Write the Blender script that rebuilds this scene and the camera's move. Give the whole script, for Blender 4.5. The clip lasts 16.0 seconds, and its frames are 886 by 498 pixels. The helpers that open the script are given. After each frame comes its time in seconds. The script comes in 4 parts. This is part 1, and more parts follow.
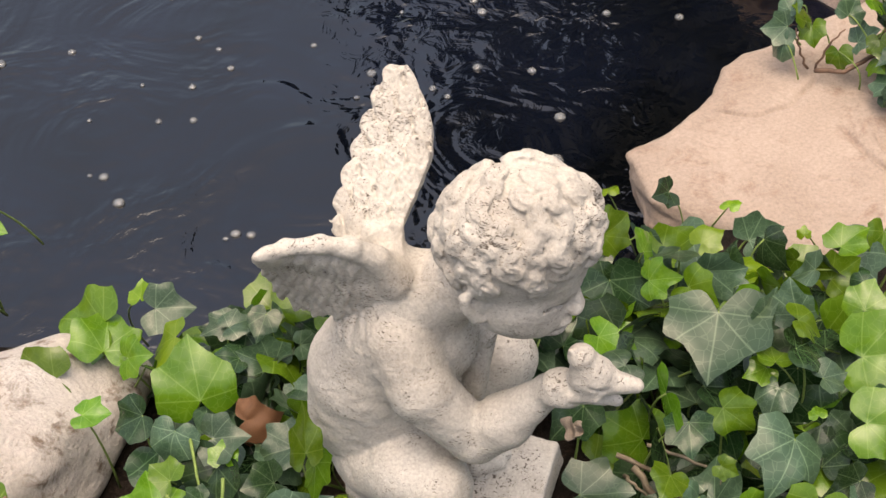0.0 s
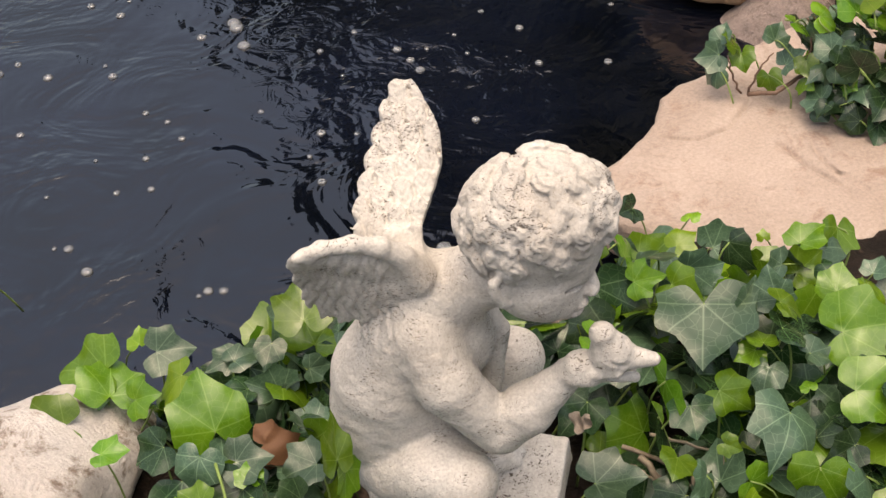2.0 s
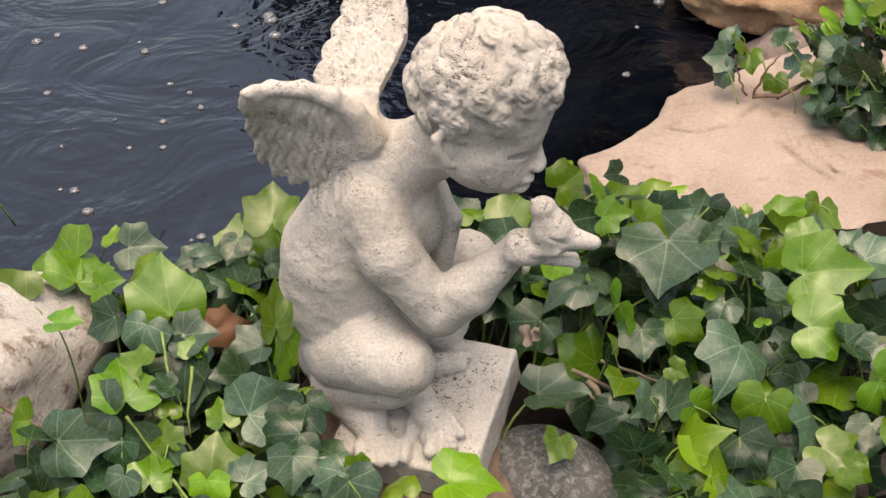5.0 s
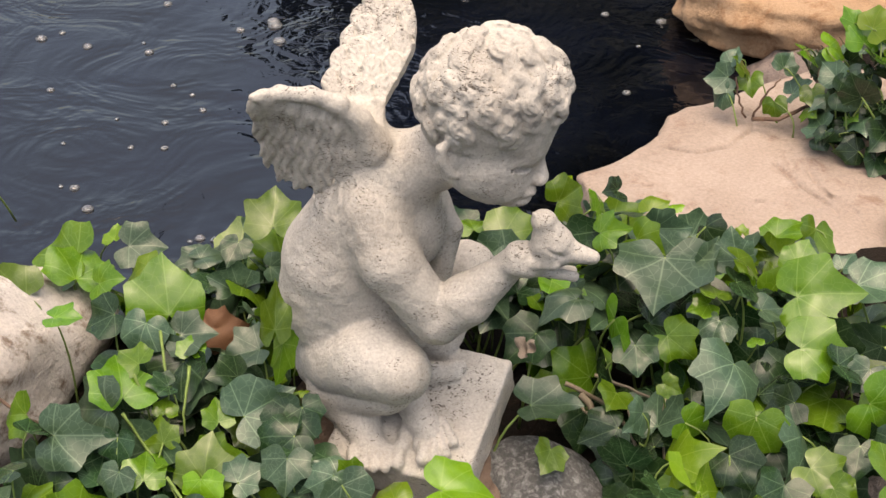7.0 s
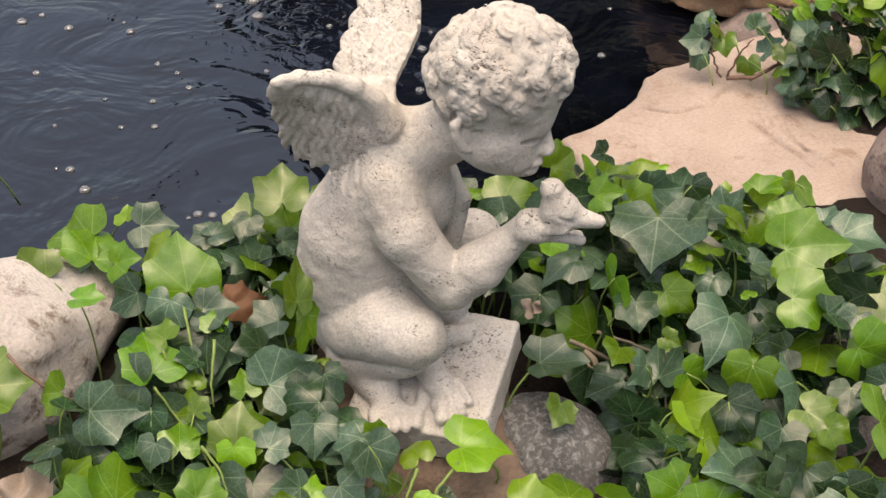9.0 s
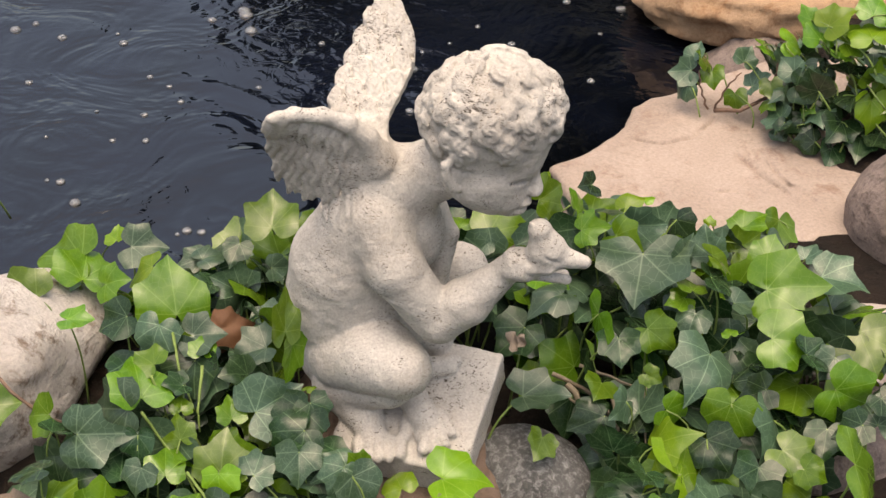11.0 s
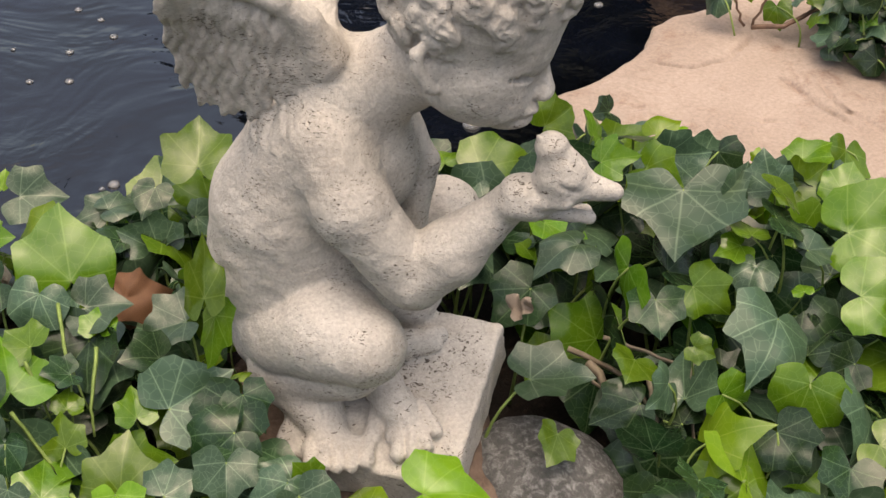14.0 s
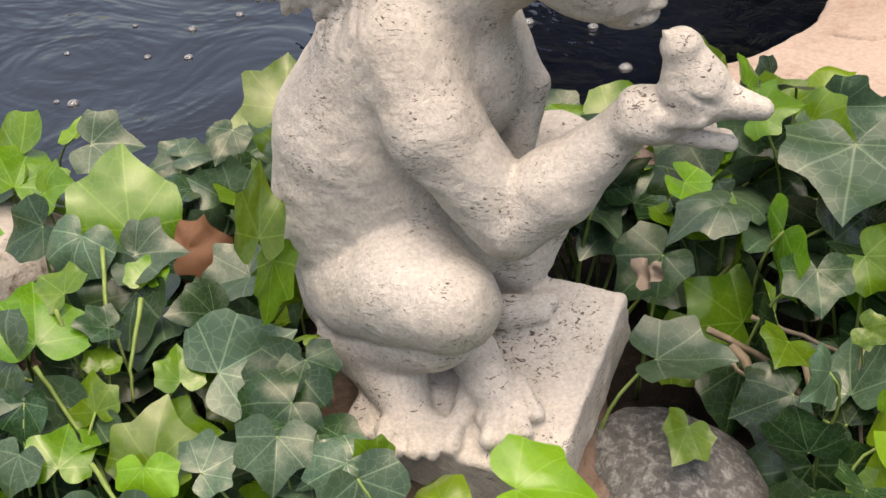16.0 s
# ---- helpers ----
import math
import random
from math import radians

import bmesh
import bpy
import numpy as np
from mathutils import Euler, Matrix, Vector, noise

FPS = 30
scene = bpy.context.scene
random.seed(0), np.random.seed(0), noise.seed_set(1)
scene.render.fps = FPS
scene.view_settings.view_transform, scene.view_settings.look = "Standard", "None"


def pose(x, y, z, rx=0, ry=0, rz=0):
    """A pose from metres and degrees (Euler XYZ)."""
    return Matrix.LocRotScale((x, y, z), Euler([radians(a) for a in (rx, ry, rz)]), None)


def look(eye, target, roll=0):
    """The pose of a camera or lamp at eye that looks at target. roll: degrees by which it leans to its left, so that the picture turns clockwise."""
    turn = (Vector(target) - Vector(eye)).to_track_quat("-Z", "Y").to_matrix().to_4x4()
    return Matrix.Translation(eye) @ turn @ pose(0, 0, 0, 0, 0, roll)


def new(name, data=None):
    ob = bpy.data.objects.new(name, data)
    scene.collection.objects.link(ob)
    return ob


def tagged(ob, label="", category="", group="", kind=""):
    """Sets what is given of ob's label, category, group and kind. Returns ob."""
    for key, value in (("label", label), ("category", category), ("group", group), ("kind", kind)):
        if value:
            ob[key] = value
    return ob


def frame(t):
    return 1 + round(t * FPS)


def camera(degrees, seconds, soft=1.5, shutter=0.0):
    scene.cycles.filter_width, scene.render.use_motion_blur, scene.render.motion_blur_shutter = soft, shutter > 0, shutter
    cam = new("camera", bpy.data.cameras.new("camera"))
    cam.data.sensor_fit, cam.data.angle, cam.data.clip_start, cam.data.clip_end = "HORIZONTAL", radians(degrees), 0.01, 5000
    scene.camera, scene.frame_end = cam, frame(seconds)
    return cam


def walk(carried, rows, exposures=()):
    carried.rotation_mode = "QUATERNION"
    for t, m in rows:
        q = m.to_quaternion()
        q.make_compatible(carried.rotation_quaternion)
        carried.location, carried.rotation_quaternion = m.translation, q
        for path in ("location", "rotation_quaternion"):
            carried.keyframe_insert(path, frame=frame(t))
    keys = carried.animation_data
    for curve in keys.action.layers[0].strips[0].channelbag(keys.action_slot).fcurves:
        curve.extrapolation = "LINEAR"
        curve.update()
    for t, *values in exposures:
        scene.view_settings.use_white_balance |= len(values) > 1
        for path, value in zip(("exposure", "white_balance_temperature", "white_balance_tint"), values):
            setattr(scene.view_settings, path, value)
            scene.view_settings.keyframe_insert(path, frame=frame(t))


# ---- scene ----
# ---- camera ----
cam = camera(35.9, 16.0)
PATH = [
    (0, (0.0364, -0.5985, 0.9000), (-0.0211, 0.1219, 0.2089), -6.23),
    (0.5, (0.0208, -0.6038, 0.9048), (-0.0517, 0.1006, 0.1987), -6.24),
    (1, (0.0092, -0.6277, 0.9310), (-0.0716, 0.0812, 0.2304), -6.26),
    (1.5, (-0.0033, -0.6568, 0.9270), (-0.0433, 0.0807, 0.2529), -5.23),
    (2, (-0.0585, -0.6816, 0.8878), (-0.0288, 0.0849, 0.2463), -6.21),
    (2.5, (-0.0609, -0.6926, 0.8468), (-0.0477, 0.0866, 0.2202), -6.54),
    (3, (-0.0184, -0.7154, 0.7925), (-0.0047, 0.0781, 0.1841), -6.11),
    (3.5, (-0.0038, -0.7434, 0.7615), (0.0049, 0.0734, 0.1846), -5.04),
    (4, (0.0034, -0.7687, 0.7521), (0.0011, 0.0487, 0.1760), -3.96),
    (4.2, (0.0077, -0.7792, 0.7429), (0.0021, 0.0402, 0.1698), -3.80),
    (6.3, (0.0009, -0.8156, 0.7457), (0.0018, 0.0145, 0.1881), 0.05),
    (6.5, (-0.0011, -0.8159, 0.7448), (-0.0003, 0.0159, 0.1898), 0.05),
    (7, (0.0005, -0.8152, 0.7482), (0.0001, 0.0140, 0.1892), 0.03),
    (7.5, (-0.0008, -0.8220, 0.7652), (-0.0002, 0.0115, 0.2127), -0.87),
    (8, (-0.0225, -0.8450, 0.7839), (0.0023, -0.0134, 0.2291), -1.55),
    (8.2, (-0.0331, -0.8542, 0.7808), (-0.0054, -0.0340, 0.2095), -1.84),
    (10.5, (-0.0481, -0.8540, 0.8120), (-0.0067, -0.0463, 0.2239), 1.28),
    (11, (-0.0475, -0.8517, 0.8178), (-0.0041, -0.0405, 0.2347), 1.09),
    (11.5, (-0.0437, -0.8501, 0.8160), (0.0018, -0.0374, 0.2351), 0.97),
    (12, (-0.0424, -0.8501, 0.8142), (0.0046, -0.0466, 0.2209), 0.91),
    (12.5, (-0.0424, -0.8501, 0.8118), (0.0061, -0.0480, 0.2166), 0.93),
    (13, (-0.0430, -0.8385, 0.8048), (0.0070, -0.0324, 0.2151), 1.16),
    (13.5, (-0.0319, -0.7511, 0.7210), (0.0121, 0.0516, 0.1263), 0.99),
    (14, (-0.0235, -0.6258, 0.6196), (0.0230, 0.1767, 0.0248), 0.09),
    (14.5, (0.0056, -0.5801, 0.4743), (0.0348, 0.2299, -0.1114), -0.50),
    (15, (0.0022, -0.5548, 0.4321), (-0.0587, 0.2584, -0.1467), -3.09),
    (15.5, (0.0013, -0.5455, 0.4386), (-0.0757, 0.2714, -0.1330), -3.29),
    (16, (0.0157, -0.5391, 0.4858), (-0.0631, 0.2842, -0.0763), -3.20),
]
walk(cam, [(t, look(eye, target, roll)) for t, eye, target, roll in PATH],
     [(0.0, 1.20, 7900, 12), (13.5, 1.15, 7900, 12), (14.5, 1.03, 7900, 12), (15.0, 1.18, 7900, 12), (15.4, 1.32, 7900, 12), (16.0, 1.36, 7900, 12)])

# ---- world and light ----
world = bpy.data.worlds.new("sky")
scene.world = world
world.use_nodes = True
wn = world.node_tree.nodes
sky = wn.new("ShaderNodeTexSky")
sky.sky_type = "NISHITA"
sky.sun_disc = False
SUN_ELEV, SUN_ROT = radians(84), radians(190)
sky.sun_elevation, sky.sun_rotation = SUN_ELEV, SUN_ROT
sky.air_density, sky.dust_density = 1.0, 5.0
wn["Background"].inputs["Strength"].default_value = 0.125
world.node_tree.links.new(sky.outputs["Color"], wn["Background"].inputs["Color"])
sun_data = bpy.data.lights.new("sun", "SUN")
sun_data.energy, sun_data.angle, sun_data.color = 1.0, radians(75), (1.0, 0.965, 0.92)
sun = new("sun", sun_data)
sun_dir = Vector((math.cos(SUN_ELEV) * math.sin(SUN_ROT), math.cos(SUN_ELEV) * math.cos(SUN_ROT), math.sin(SUN_ELEV)))
sun.matrix_world = look(sun_dir * 10, (0, 0, 0))

# ---- mesh tools ----


def lattice_noise(p, seed=0):
    """Smooth value noise in -1..1 at the points p (n, 3)."""
    table = np.random.default_rng(seed).uniform(-1, 1, (32, 32, 32)).astype(np.float32)
    i = np.floor(p).astype(np.int64)
    f = (p - i).astype(np.float32)
    f = f * f * (3 - 2 * f)
    out = 0
    for dx in (0, 1):
        for dy in (0, 1):
            for dz in (0, 1):
                w = (f[..., 0] if dx else 1 - f[..., 0]) * (f[..., 1] if dy else 1 - f[..., 1]) * (f[..., 2] if dz else 1 - f[..., 2])
                out = out + w * table[(i[..., 0] + dx) % 32, (i[..., 1] + dy) % 32, (i[..., 2] + dz) % 32]
    return out


def fractal(p, size, octaves=3, seed=0):
    total, gain = 0, 1.0
    for k in range(octaves):
        total = total + gain * lattice_noise(p / size * 2 ** k + 3.7 * k, seed + k)
        gain *= 0.5
    return total


class Field:
    """A distance field on a grid, carved out of rounded forms and then skinned."""

    def __init__(self, low, high, step):
        self.low, self.step = np.array(low, float), step
        n = np.ceil((np.array(high) - self.low) / step).astype(int) + 1
        self.d = np.full(n, 0.06, np.float32)

    def grid(self, low, high):
        a = np.clip(np.floor((np.array(low) - self.low) / self.step).astype(int), 0, self.d.shape)
        b = np.clip(np.ceil((np.array(high) - self.low) / self.step).astype(int) + 1, 0, self.d.shape)
        axes = [self.low[k] + self.step * np.arange(a[k], b[k]) for k in range(3)]
        return tuple(slice(a[k], b[k]) for k in range(3)), np.stack(np.meshgrid(*axes, indexing="ij"), -1)

    def blend(self, cut, d, k):
        old = self.d[cut]
        if k <= 0:
            self.d[cut] = np.minimum(old, d)
            return
        h = np.maximum(k - np.abs(old - d), 0) / k
        self.d[cut] = np.minimum(old, d) - h * h * k * 0.25

    def limb(self, a, b, ra, rb, k=0.006, room=0.018):
        """A tapered round limb from a to b."""
        a, b = np.array(a, float), np.array(b, float)
        pad = max(ra, rb) + room
        cut, p = self.grid(np.minimum(a, b) - pad, np.maximum(a, b) + pad)
        if 0 in p.shape:
            return
        ab = b - a
        t = np.clip(((p - a) @ ab) / max(ab @ ab, 1e-9), 0, 1)
        d = np.linalg.norm(p - a - t[..., None] * ab, axis=-1) - (ra + (rb - ra) * t)
        self.blend(cut, d, k)

    def carve(self, a, b, r):
        """A rounded groove from a to b."""
        a, b = np.array(a, float), np.array(b, float)
        cut, p = self.grid(np.minimum(a, b) - r - 0.004, np.maximum(a, b) + r + 0.004)
        if 0 in p.shape:
            return
        ab = b - a
        t = np.clip(((p - a) @ ab) / max(ab @ ab, 1e-9), 0, 1)
        d = r - np.linalg.norm(p - a - t[..., None] * ab, axis=-1)
        self.d[cut] = np.maximum(self.d[cut], d)

    def lump(self, c, r, turn=None, k=0.006):
        """An ellipsoid with radii r, its axes the rows of turn."""
        r, c = np.array(r, float), np.array(c, float)
        pad = r.max() + 0.015
        cut, p = self.grid(c - pad, c + pad)
        if 0 in p.shape:
            return
        q = p - c
        if turn is not None:
            q = q @ np.array(turn, float).T
        k0 = np.linalg.norm(q / r, axis=-1)
        k1 = np.linalg.norm(q / (r * r), axis=-1)
        self.blend(cut, (k0 * (k0 - 1) / np.maximum(k1, 1e-6)), k)

    def press(self, low, high, relief):
        """Raise the surface by relief(points) inside a box."""
        cut, p = self.grid(low, high)
        self.d[cut] -= relief(p)

    def skin(self):
        """Vertices and quads of the zero surface."""
        d = self.d
        inside = d < 0
        n = np.array(d.shape) - 1
        total, count = np.zeros((*n, 3)), np.zeros(n)
        corner = lambda i, j, k: d[i:i + n[0], j:j + n[1], k:k + n[2]]
        for axis in range(3):
            for u in (0, 1):
                for v in (0, 1):
                    o = [0, 0, 0]
                    o[(axis + 1) % 3], o[(axis + 2) % 3] = u, v
                    e = list(o)
                    e[axis] = 1
                    da, db = corner(*o), corner(*e)
                    cross = (da < 0) != (db < 0)
                    t = np.where(cross, da / np.where(cross, da - db, 1), 0)
                    for m in range(3):
                        total[..., m] += np.where(cross, (t if m == axis else o[m]), 0)
                    count += cross
        live = count > 0
        index = np.full(n, -1)
        index[live] = np.arange(live.sum())
        cells = np.argwhere(live)
        verts = self.low + self.step * (cells + total[live] / count[live][:, None])
        quads = []
        for axis in range(3):
            a = [slice(1, n[0]), slice(1, n[1]), slice(1, n[2])]
            a[axis] = slice(0, n[axis])
            b = list(a)
            b[axis] = slice(1, n[axis] + 1)
            first, second = inside[tuple(a)], inside[tuple(b)]
            flip = np.argwhere(first != second)
            out = first[first != second]
            for m in range(3):
                if m != axis:
                    flip[:, m] += 1
            u, v = np.eye(3, dtype=int)[(axis + 1) % 3], np.eye(3, dtype=int)[(axis + 2) % 3]
            ring = [index[tuple((flip - s).T)] for s in (0 * u, u, u + v, v)]
            q = np.stack(ring, -1)
            q[~out] = q[~out][:, ::-1]
            quads.append(q)
        return verts, np.concatenate(quads)


def mesh_of(name, verts, faces, material, smooth=True):
    me = bpy.data.meshes.new(name)
    me.from_pydata([tuple(v) for v in verts], [], [tuple(int(i) for i in f) for f in faces])
    me.materials.append(material)
    me.polygons.foreach_set("use_smooth", [smooth] * len(me.polygons))
    me.update()
    return me


def skinned(name, field, material):
    verts, quads = field.skin()
    return mesh_of(name, verts, quads, material)


def rock_mesh(name, dims, seed, material, cuts=7, rough=0.10, step=None, keep=0.72):
    """A worn boulder: an ellipsoid with flat broken faces and a noisy skin."""
    dims = np.array(dims, float)
    step = step or dims.max() / 36
    f = Field(-dims * 1.25, dims * 1.25, step)
    cut, p = f.grid(-dims * 1.3, dims * 1.3)
    q = p / dims
    d = np.linalg.norm(q, axis=-1) - 1
    r = np.random.default_rng(seed)
    for _ in range(cuts):
        n = r.normal(size=3)
        n /= np.linalg.norm(n)
        c = (q @ n) - r.uniform(keep, 0.97)
        h = np.maximum(0.12 - np.abs(d - c), 0) / 0.12
        d = np.maximum(d, c) + h * h * 0.03
    d = d + rough * fractal(q, 0.7, 4, seed)
    f.d[cut] = d * dims.min()
    return skinned(name, f, material)


def slab_mesh(name, outline, top, thick, seed, material, step=0.006, slope=(0, 0), ragged=0.012, relief=0.006, cracks=()):
    """A split flagstone: an outline with ragged layered edges, and a gently uneven top."""
    o = np.array(outline, float)
    pad = 0.04
    f = Field((*(o.min(0) - pad), top - thick - pad), (*(o.max(0) + pad), top + pad), step)
    cut, p = f.grid(f.low, f.low + f.step * np.array(f.d.shape))
    xy = p[..., :2]
    side, far = np.zeros(xy.shape[:-1], bool), np.full(xy.shape[:-1], 9.0)
    for a, b in zip(o, np.roll(o, -1, 0)):
        ab = b - a
        t = np.clip(((xy - a) @ ab) / (ab @ ab), 0, 1)
        far = np.minimum(far, np.linalg.norm(xy - a - t[..., None] * ab, axis=-1))
        hit = ((a[1] > xy[..., 1]) != (b[1] > xy[..., 1])) & (xy[..., 0] < (b[0] - a[0]) * (xy[..., 1] - a[1]) / (b[1] - a[1] + 1e-12) + a[0])
        side ^= hit
    edge = np.where(side, -far, far)
    layered = p * np.array([1, 1, 3.5])
    edge = edge + ragged * fractal(layered, 0.07, 4, seed)
    mid = o.mean(0)
    height = top + slope[0] * (xy[..., 0] - mid[0]) + slope[1] * (xy[..., 1] - mid[1])
    flat = p * np.array([1, 1, 0])
    height = height + relief * fractal(flat, 0.16, 4, seed + 9)
    up, down = p[..., 2] - height, height - thick - p[..., 2]
    d = np.maximum(edge, np.maximum(up, down))
    h = np.maximum(0.018 - np.abs(edge - up), 0) / 0.018
    d = d + h * h * 0.018 * 0.25
    f.d[cut] = np.clip(d, -0.05, 0.05)
    for line in cracks:
        for a, b in zip(line, line[1:]):
            n = max(2, int(math.dist(a, b) / 0.012))
            for k in range(n):
                p, q = (np.array(a) + (np.array(b) - a) * s / n for s in (k, k + 1))
                ends = []
                for w in (p, q):
                    i, j = np.round((w - f.low[:2]) / step).astype(int)
                    col = f.d[i, j]
                    top_at = f.low[2] + step * (np.argwhere(col < 0).max() + 0.5) if (col < 0).any() else top
                    ends.append((w[0] + 0.002 * math.sin(70 * w[1]), w[1] + 0.002 * math.sin(60 * w[0]), top_at))
                f.carve(*ends, step * 1.05)
    return skinned(name, f, material)


def rows_to(me_name, pieces, material):
    """One mesh out of several (verts, faces)."""
    verts, faces, at = [], [], 0
    for v, q in pieces:
        verts += [tuple(x) for x in v]
        faces += [tuple(i + at for i in f) for f in q]
        at += len(v)
    return mesh_of(me_name, verts, faces, material)


def tube(points, radii, sides=6):
    """A swept round stem through the points, as verts and faces."""
    pts = [Vector(p) for p in points]
    verts, faces = [], []
    for k, p in enumerate(pts):
        way = (pts[min(k + 1, len(pts) - 1)] - pts[max(k - 1, 0)]).normalized()
        u = way.orthogonal().normalized() if k == 0 else (u - way * u.dot(way)).normalized()
        v = way.cross(u)
        for s in range(sides):
            a = 2 * math.pi * s / sides
            verts.append(p + (u * math.cos(a) + v * math.sin(a)) * radii[k])
    for k in range(len(pts) - 1):
        for s in range(sides):
            a, b = k * sides + s, k * sides + (s + 1) % sides
            faces.append((a, b, b + sides, a + sides))
    faces.append(tuple(range(sides - 1, -1, -1)))
    faces.append(tuple(range((len(pts) - 1) * sides, len(pts) * sides)))
    return verts, faces


def part(name, me, parent, m=None, label=""):
    ob = new(name, me)
    ob.parent = parent
    if m is not None:
        ob.matrix_basis = m
    return tagged(ob, label)


# ---- materials ----
def material(name):
    m = bpy.data.materials.new(name)
    m.use_nodes = True
    return m, m.node_tree.nodes, m.node_tree.links, m.node_tree.nodes["Principled BSDF"]


def ramp(nodes, stops):
    r = nodes.new("ShaderNodeValToRGB")
    while len(r.color_ramp.elements) < len(stops):
        r.color_ramp.elements.new(0.5)
    for e, (at, c) in zip(r.color_ramp.elements, stops):
        e.position, e.color = at, (*c, 1)
    return r


def noise_of(nodes, links, coord, scale, detail=6, rough=0.6, warp=0.0):
    n = nodes.new("ShaderNodeTexNoise")
    n.inputs["Scale"].default_value, n.inputs["Detail"].default_value = scale, detail
    n.inputs["Roughness"].default_value, n.inputs["Distortion"].default_value = rough, warp
    links.new(coord, n.inputs["Vector"])
    return n


def mixed(nodes, links, fac, a, b, how="MIX"):
    m = nodes.new("ShaderNodeMix")
    m.data_type, m.blend_type = "RGBA", how
    for socket, value in ((m.inputs[0], fac), (m.inputs[6], a), (m.inputs[7], b)):
        if isinstance(value, (int, float)):
            socket.default_value = value
        elif isinstance(value, tuple):
            socket.default_value = (*value, 1)
        else:
            links.new(value, socket)
    return m.outputs[2]


def bumped(nodes, links, shader, height, strength, distance, under=None):
    b = nodes.new("ShaderNodeBump")
    b.inputs["Strength"].default_value, b.inputs["Distance"].default_value = strength, distance
    links.new(height, b.inputs["Height"])
    if under:
        links.new(under, b.inputs["Normal"])
    links.new(b.outputs["Normal"], shader.inputs["Normal"])
    return b.outputs["Normal"]


def stone(name, low, high, stain, stain_at=(0.52, 0.66), grain=220.0, blotch=9.0, rough=0.85, bump=0.5, depth=0.002, stain_scale=30.0, cracks=0.0):
    m, nodes, links, bsdf = material(name)
    co = nodes.new("ShaderNodeTexCoord").outputs["Object"]
    big = noise_of(nodes, links, co, blotch, 5, 0.6, 0.6)
    base = ramp(nodes, [(0.3, low), (0.7, high)])
    links.new(big.outputs["Fac"], base.inputs["Fac"])
    spots = noise_of(nodes, links, co, stain_scale, 8, 0.7, 0.4)
    mask = ramp(nodes, [(stain_at[0], (0, 0, 0)), (stain_at[1], (1, 1, 1))])
    links.new(spots.outputs["Fac"], mask.inputs["Fac"])
    col = mixed(nodes, links, mask.outputs["Color"], base.outputs["Color"], stain)
    fine = noise_of(nodes, links, co, grain, 4, 0.7)
    tone = ramp(nodes, [(0.25, (0.62, 0.62, 0.62)), (0.75, (1.2, 1.2, 1.2))])
    links.new(fine.outputs["Fac"], tone.inputs["Fac"])
    col = mixed(nodes, links, 0.7, col, tone.outputs["Color"], "MULTIPLY")
    links.new(col, bsdf.inputs["Base Color"])
    bsdf.inputs["Roughness"].default_value = rough
    bsdf.inputs["Specular IOR Level"].default_value = 0.25
    n1 = bumped(nodes, links, bsdf, spots.outputs["Fac"], bump, depth * 2)
    bumped(nodes, links, bsdf, fine.outputs["Fac"], bump, depth, n1)
    return m


def statue_stone():
    m, nodes, links, bsdf = material("weathered_cast_stone")
    co = nodes.new("ShaderNodeTexCoord").outputs["Object"]
    big = noise_of(nodes, links, co, 14, 5, 0.6, 0.5)
    base = ramp(nodes, [(0.3, (0.425, 0.390, 0.348)), (0.7, (0.575, 0.545, 0.500))])
    links.new(big.outputs["Fac"], base.inputs["Fac"])
    streak = nodes.new("ShaderNodeMapping")
    streak.inputs["Scale"].default_value = (0.7, 0.7, 2.2)
    links.new(co, streak.inputs["Vector"])
    pits = noise_of(nodes, links, streak.outputs["Vector"], 330, 3, 0.6, 1.6)
    patch = noise_of(nodes, links, co, 26, 4, 0.6)
    sums = nodes.new("ShaderNodeMath")
    sums.operation = "MULTIPLY_ADD"
    links.new(patch.outputs["Fac"], sums.inputs[0])
    sums.inputs[1].default_value = 0.55
    links.new(pits.outputs["Fac"], sums.inputs[2])
    mask = ramp(nodes, [(0.915, (0, 0, 0)), (0.955, (1, 1, 1))])
    links.new(sums.outputs[0], mask.inputs["Fac"])
    col = mixed(nodes, links, mask.outputs["Color"], base.outputs["Color"], (0.12, 0.10, 0.085))
    fine = noise_of(nodes, links, co, 420, 3, 0.7)
    tone = ramp(nodes, [(0.25, (0.66, 0.65, 0.64)), (0.75, (1.16, 1.16, 1.16))])
    links.new(fine.outputs["Fac"], tone.inputs["Fac"])
    col = mixed(nodes, links, 0.8, col, tone.outputs["Color"], "MULTIPLY")
    links.new(col, bsdf.inputs["Base Color"])
    bsdf.inputs["Roughness"].default_value = 0.8
    bsdf.inputs["Specular IOR Level"].default_value = 0.25
    flip = nodes.new("ShaderNodeInvert")
    links.new(mask.outputs["Color"], flip.inputs["Color"])
    n1 = bumped(nodes, links, bsdf, flip.outputs["Color"], 0.5, 0.0012)
    soft = noise_of(nodes, links, co, 90, 4, 0.6)
    n2 = bumped(nodes, links, bsdf, soft.outputs["Fac"], 0.45, 0.0030, n1)
    bumped(nodes, links, bsdf, fine.outputs["Fac"], 0.7, 0.0011, n2)
    return m


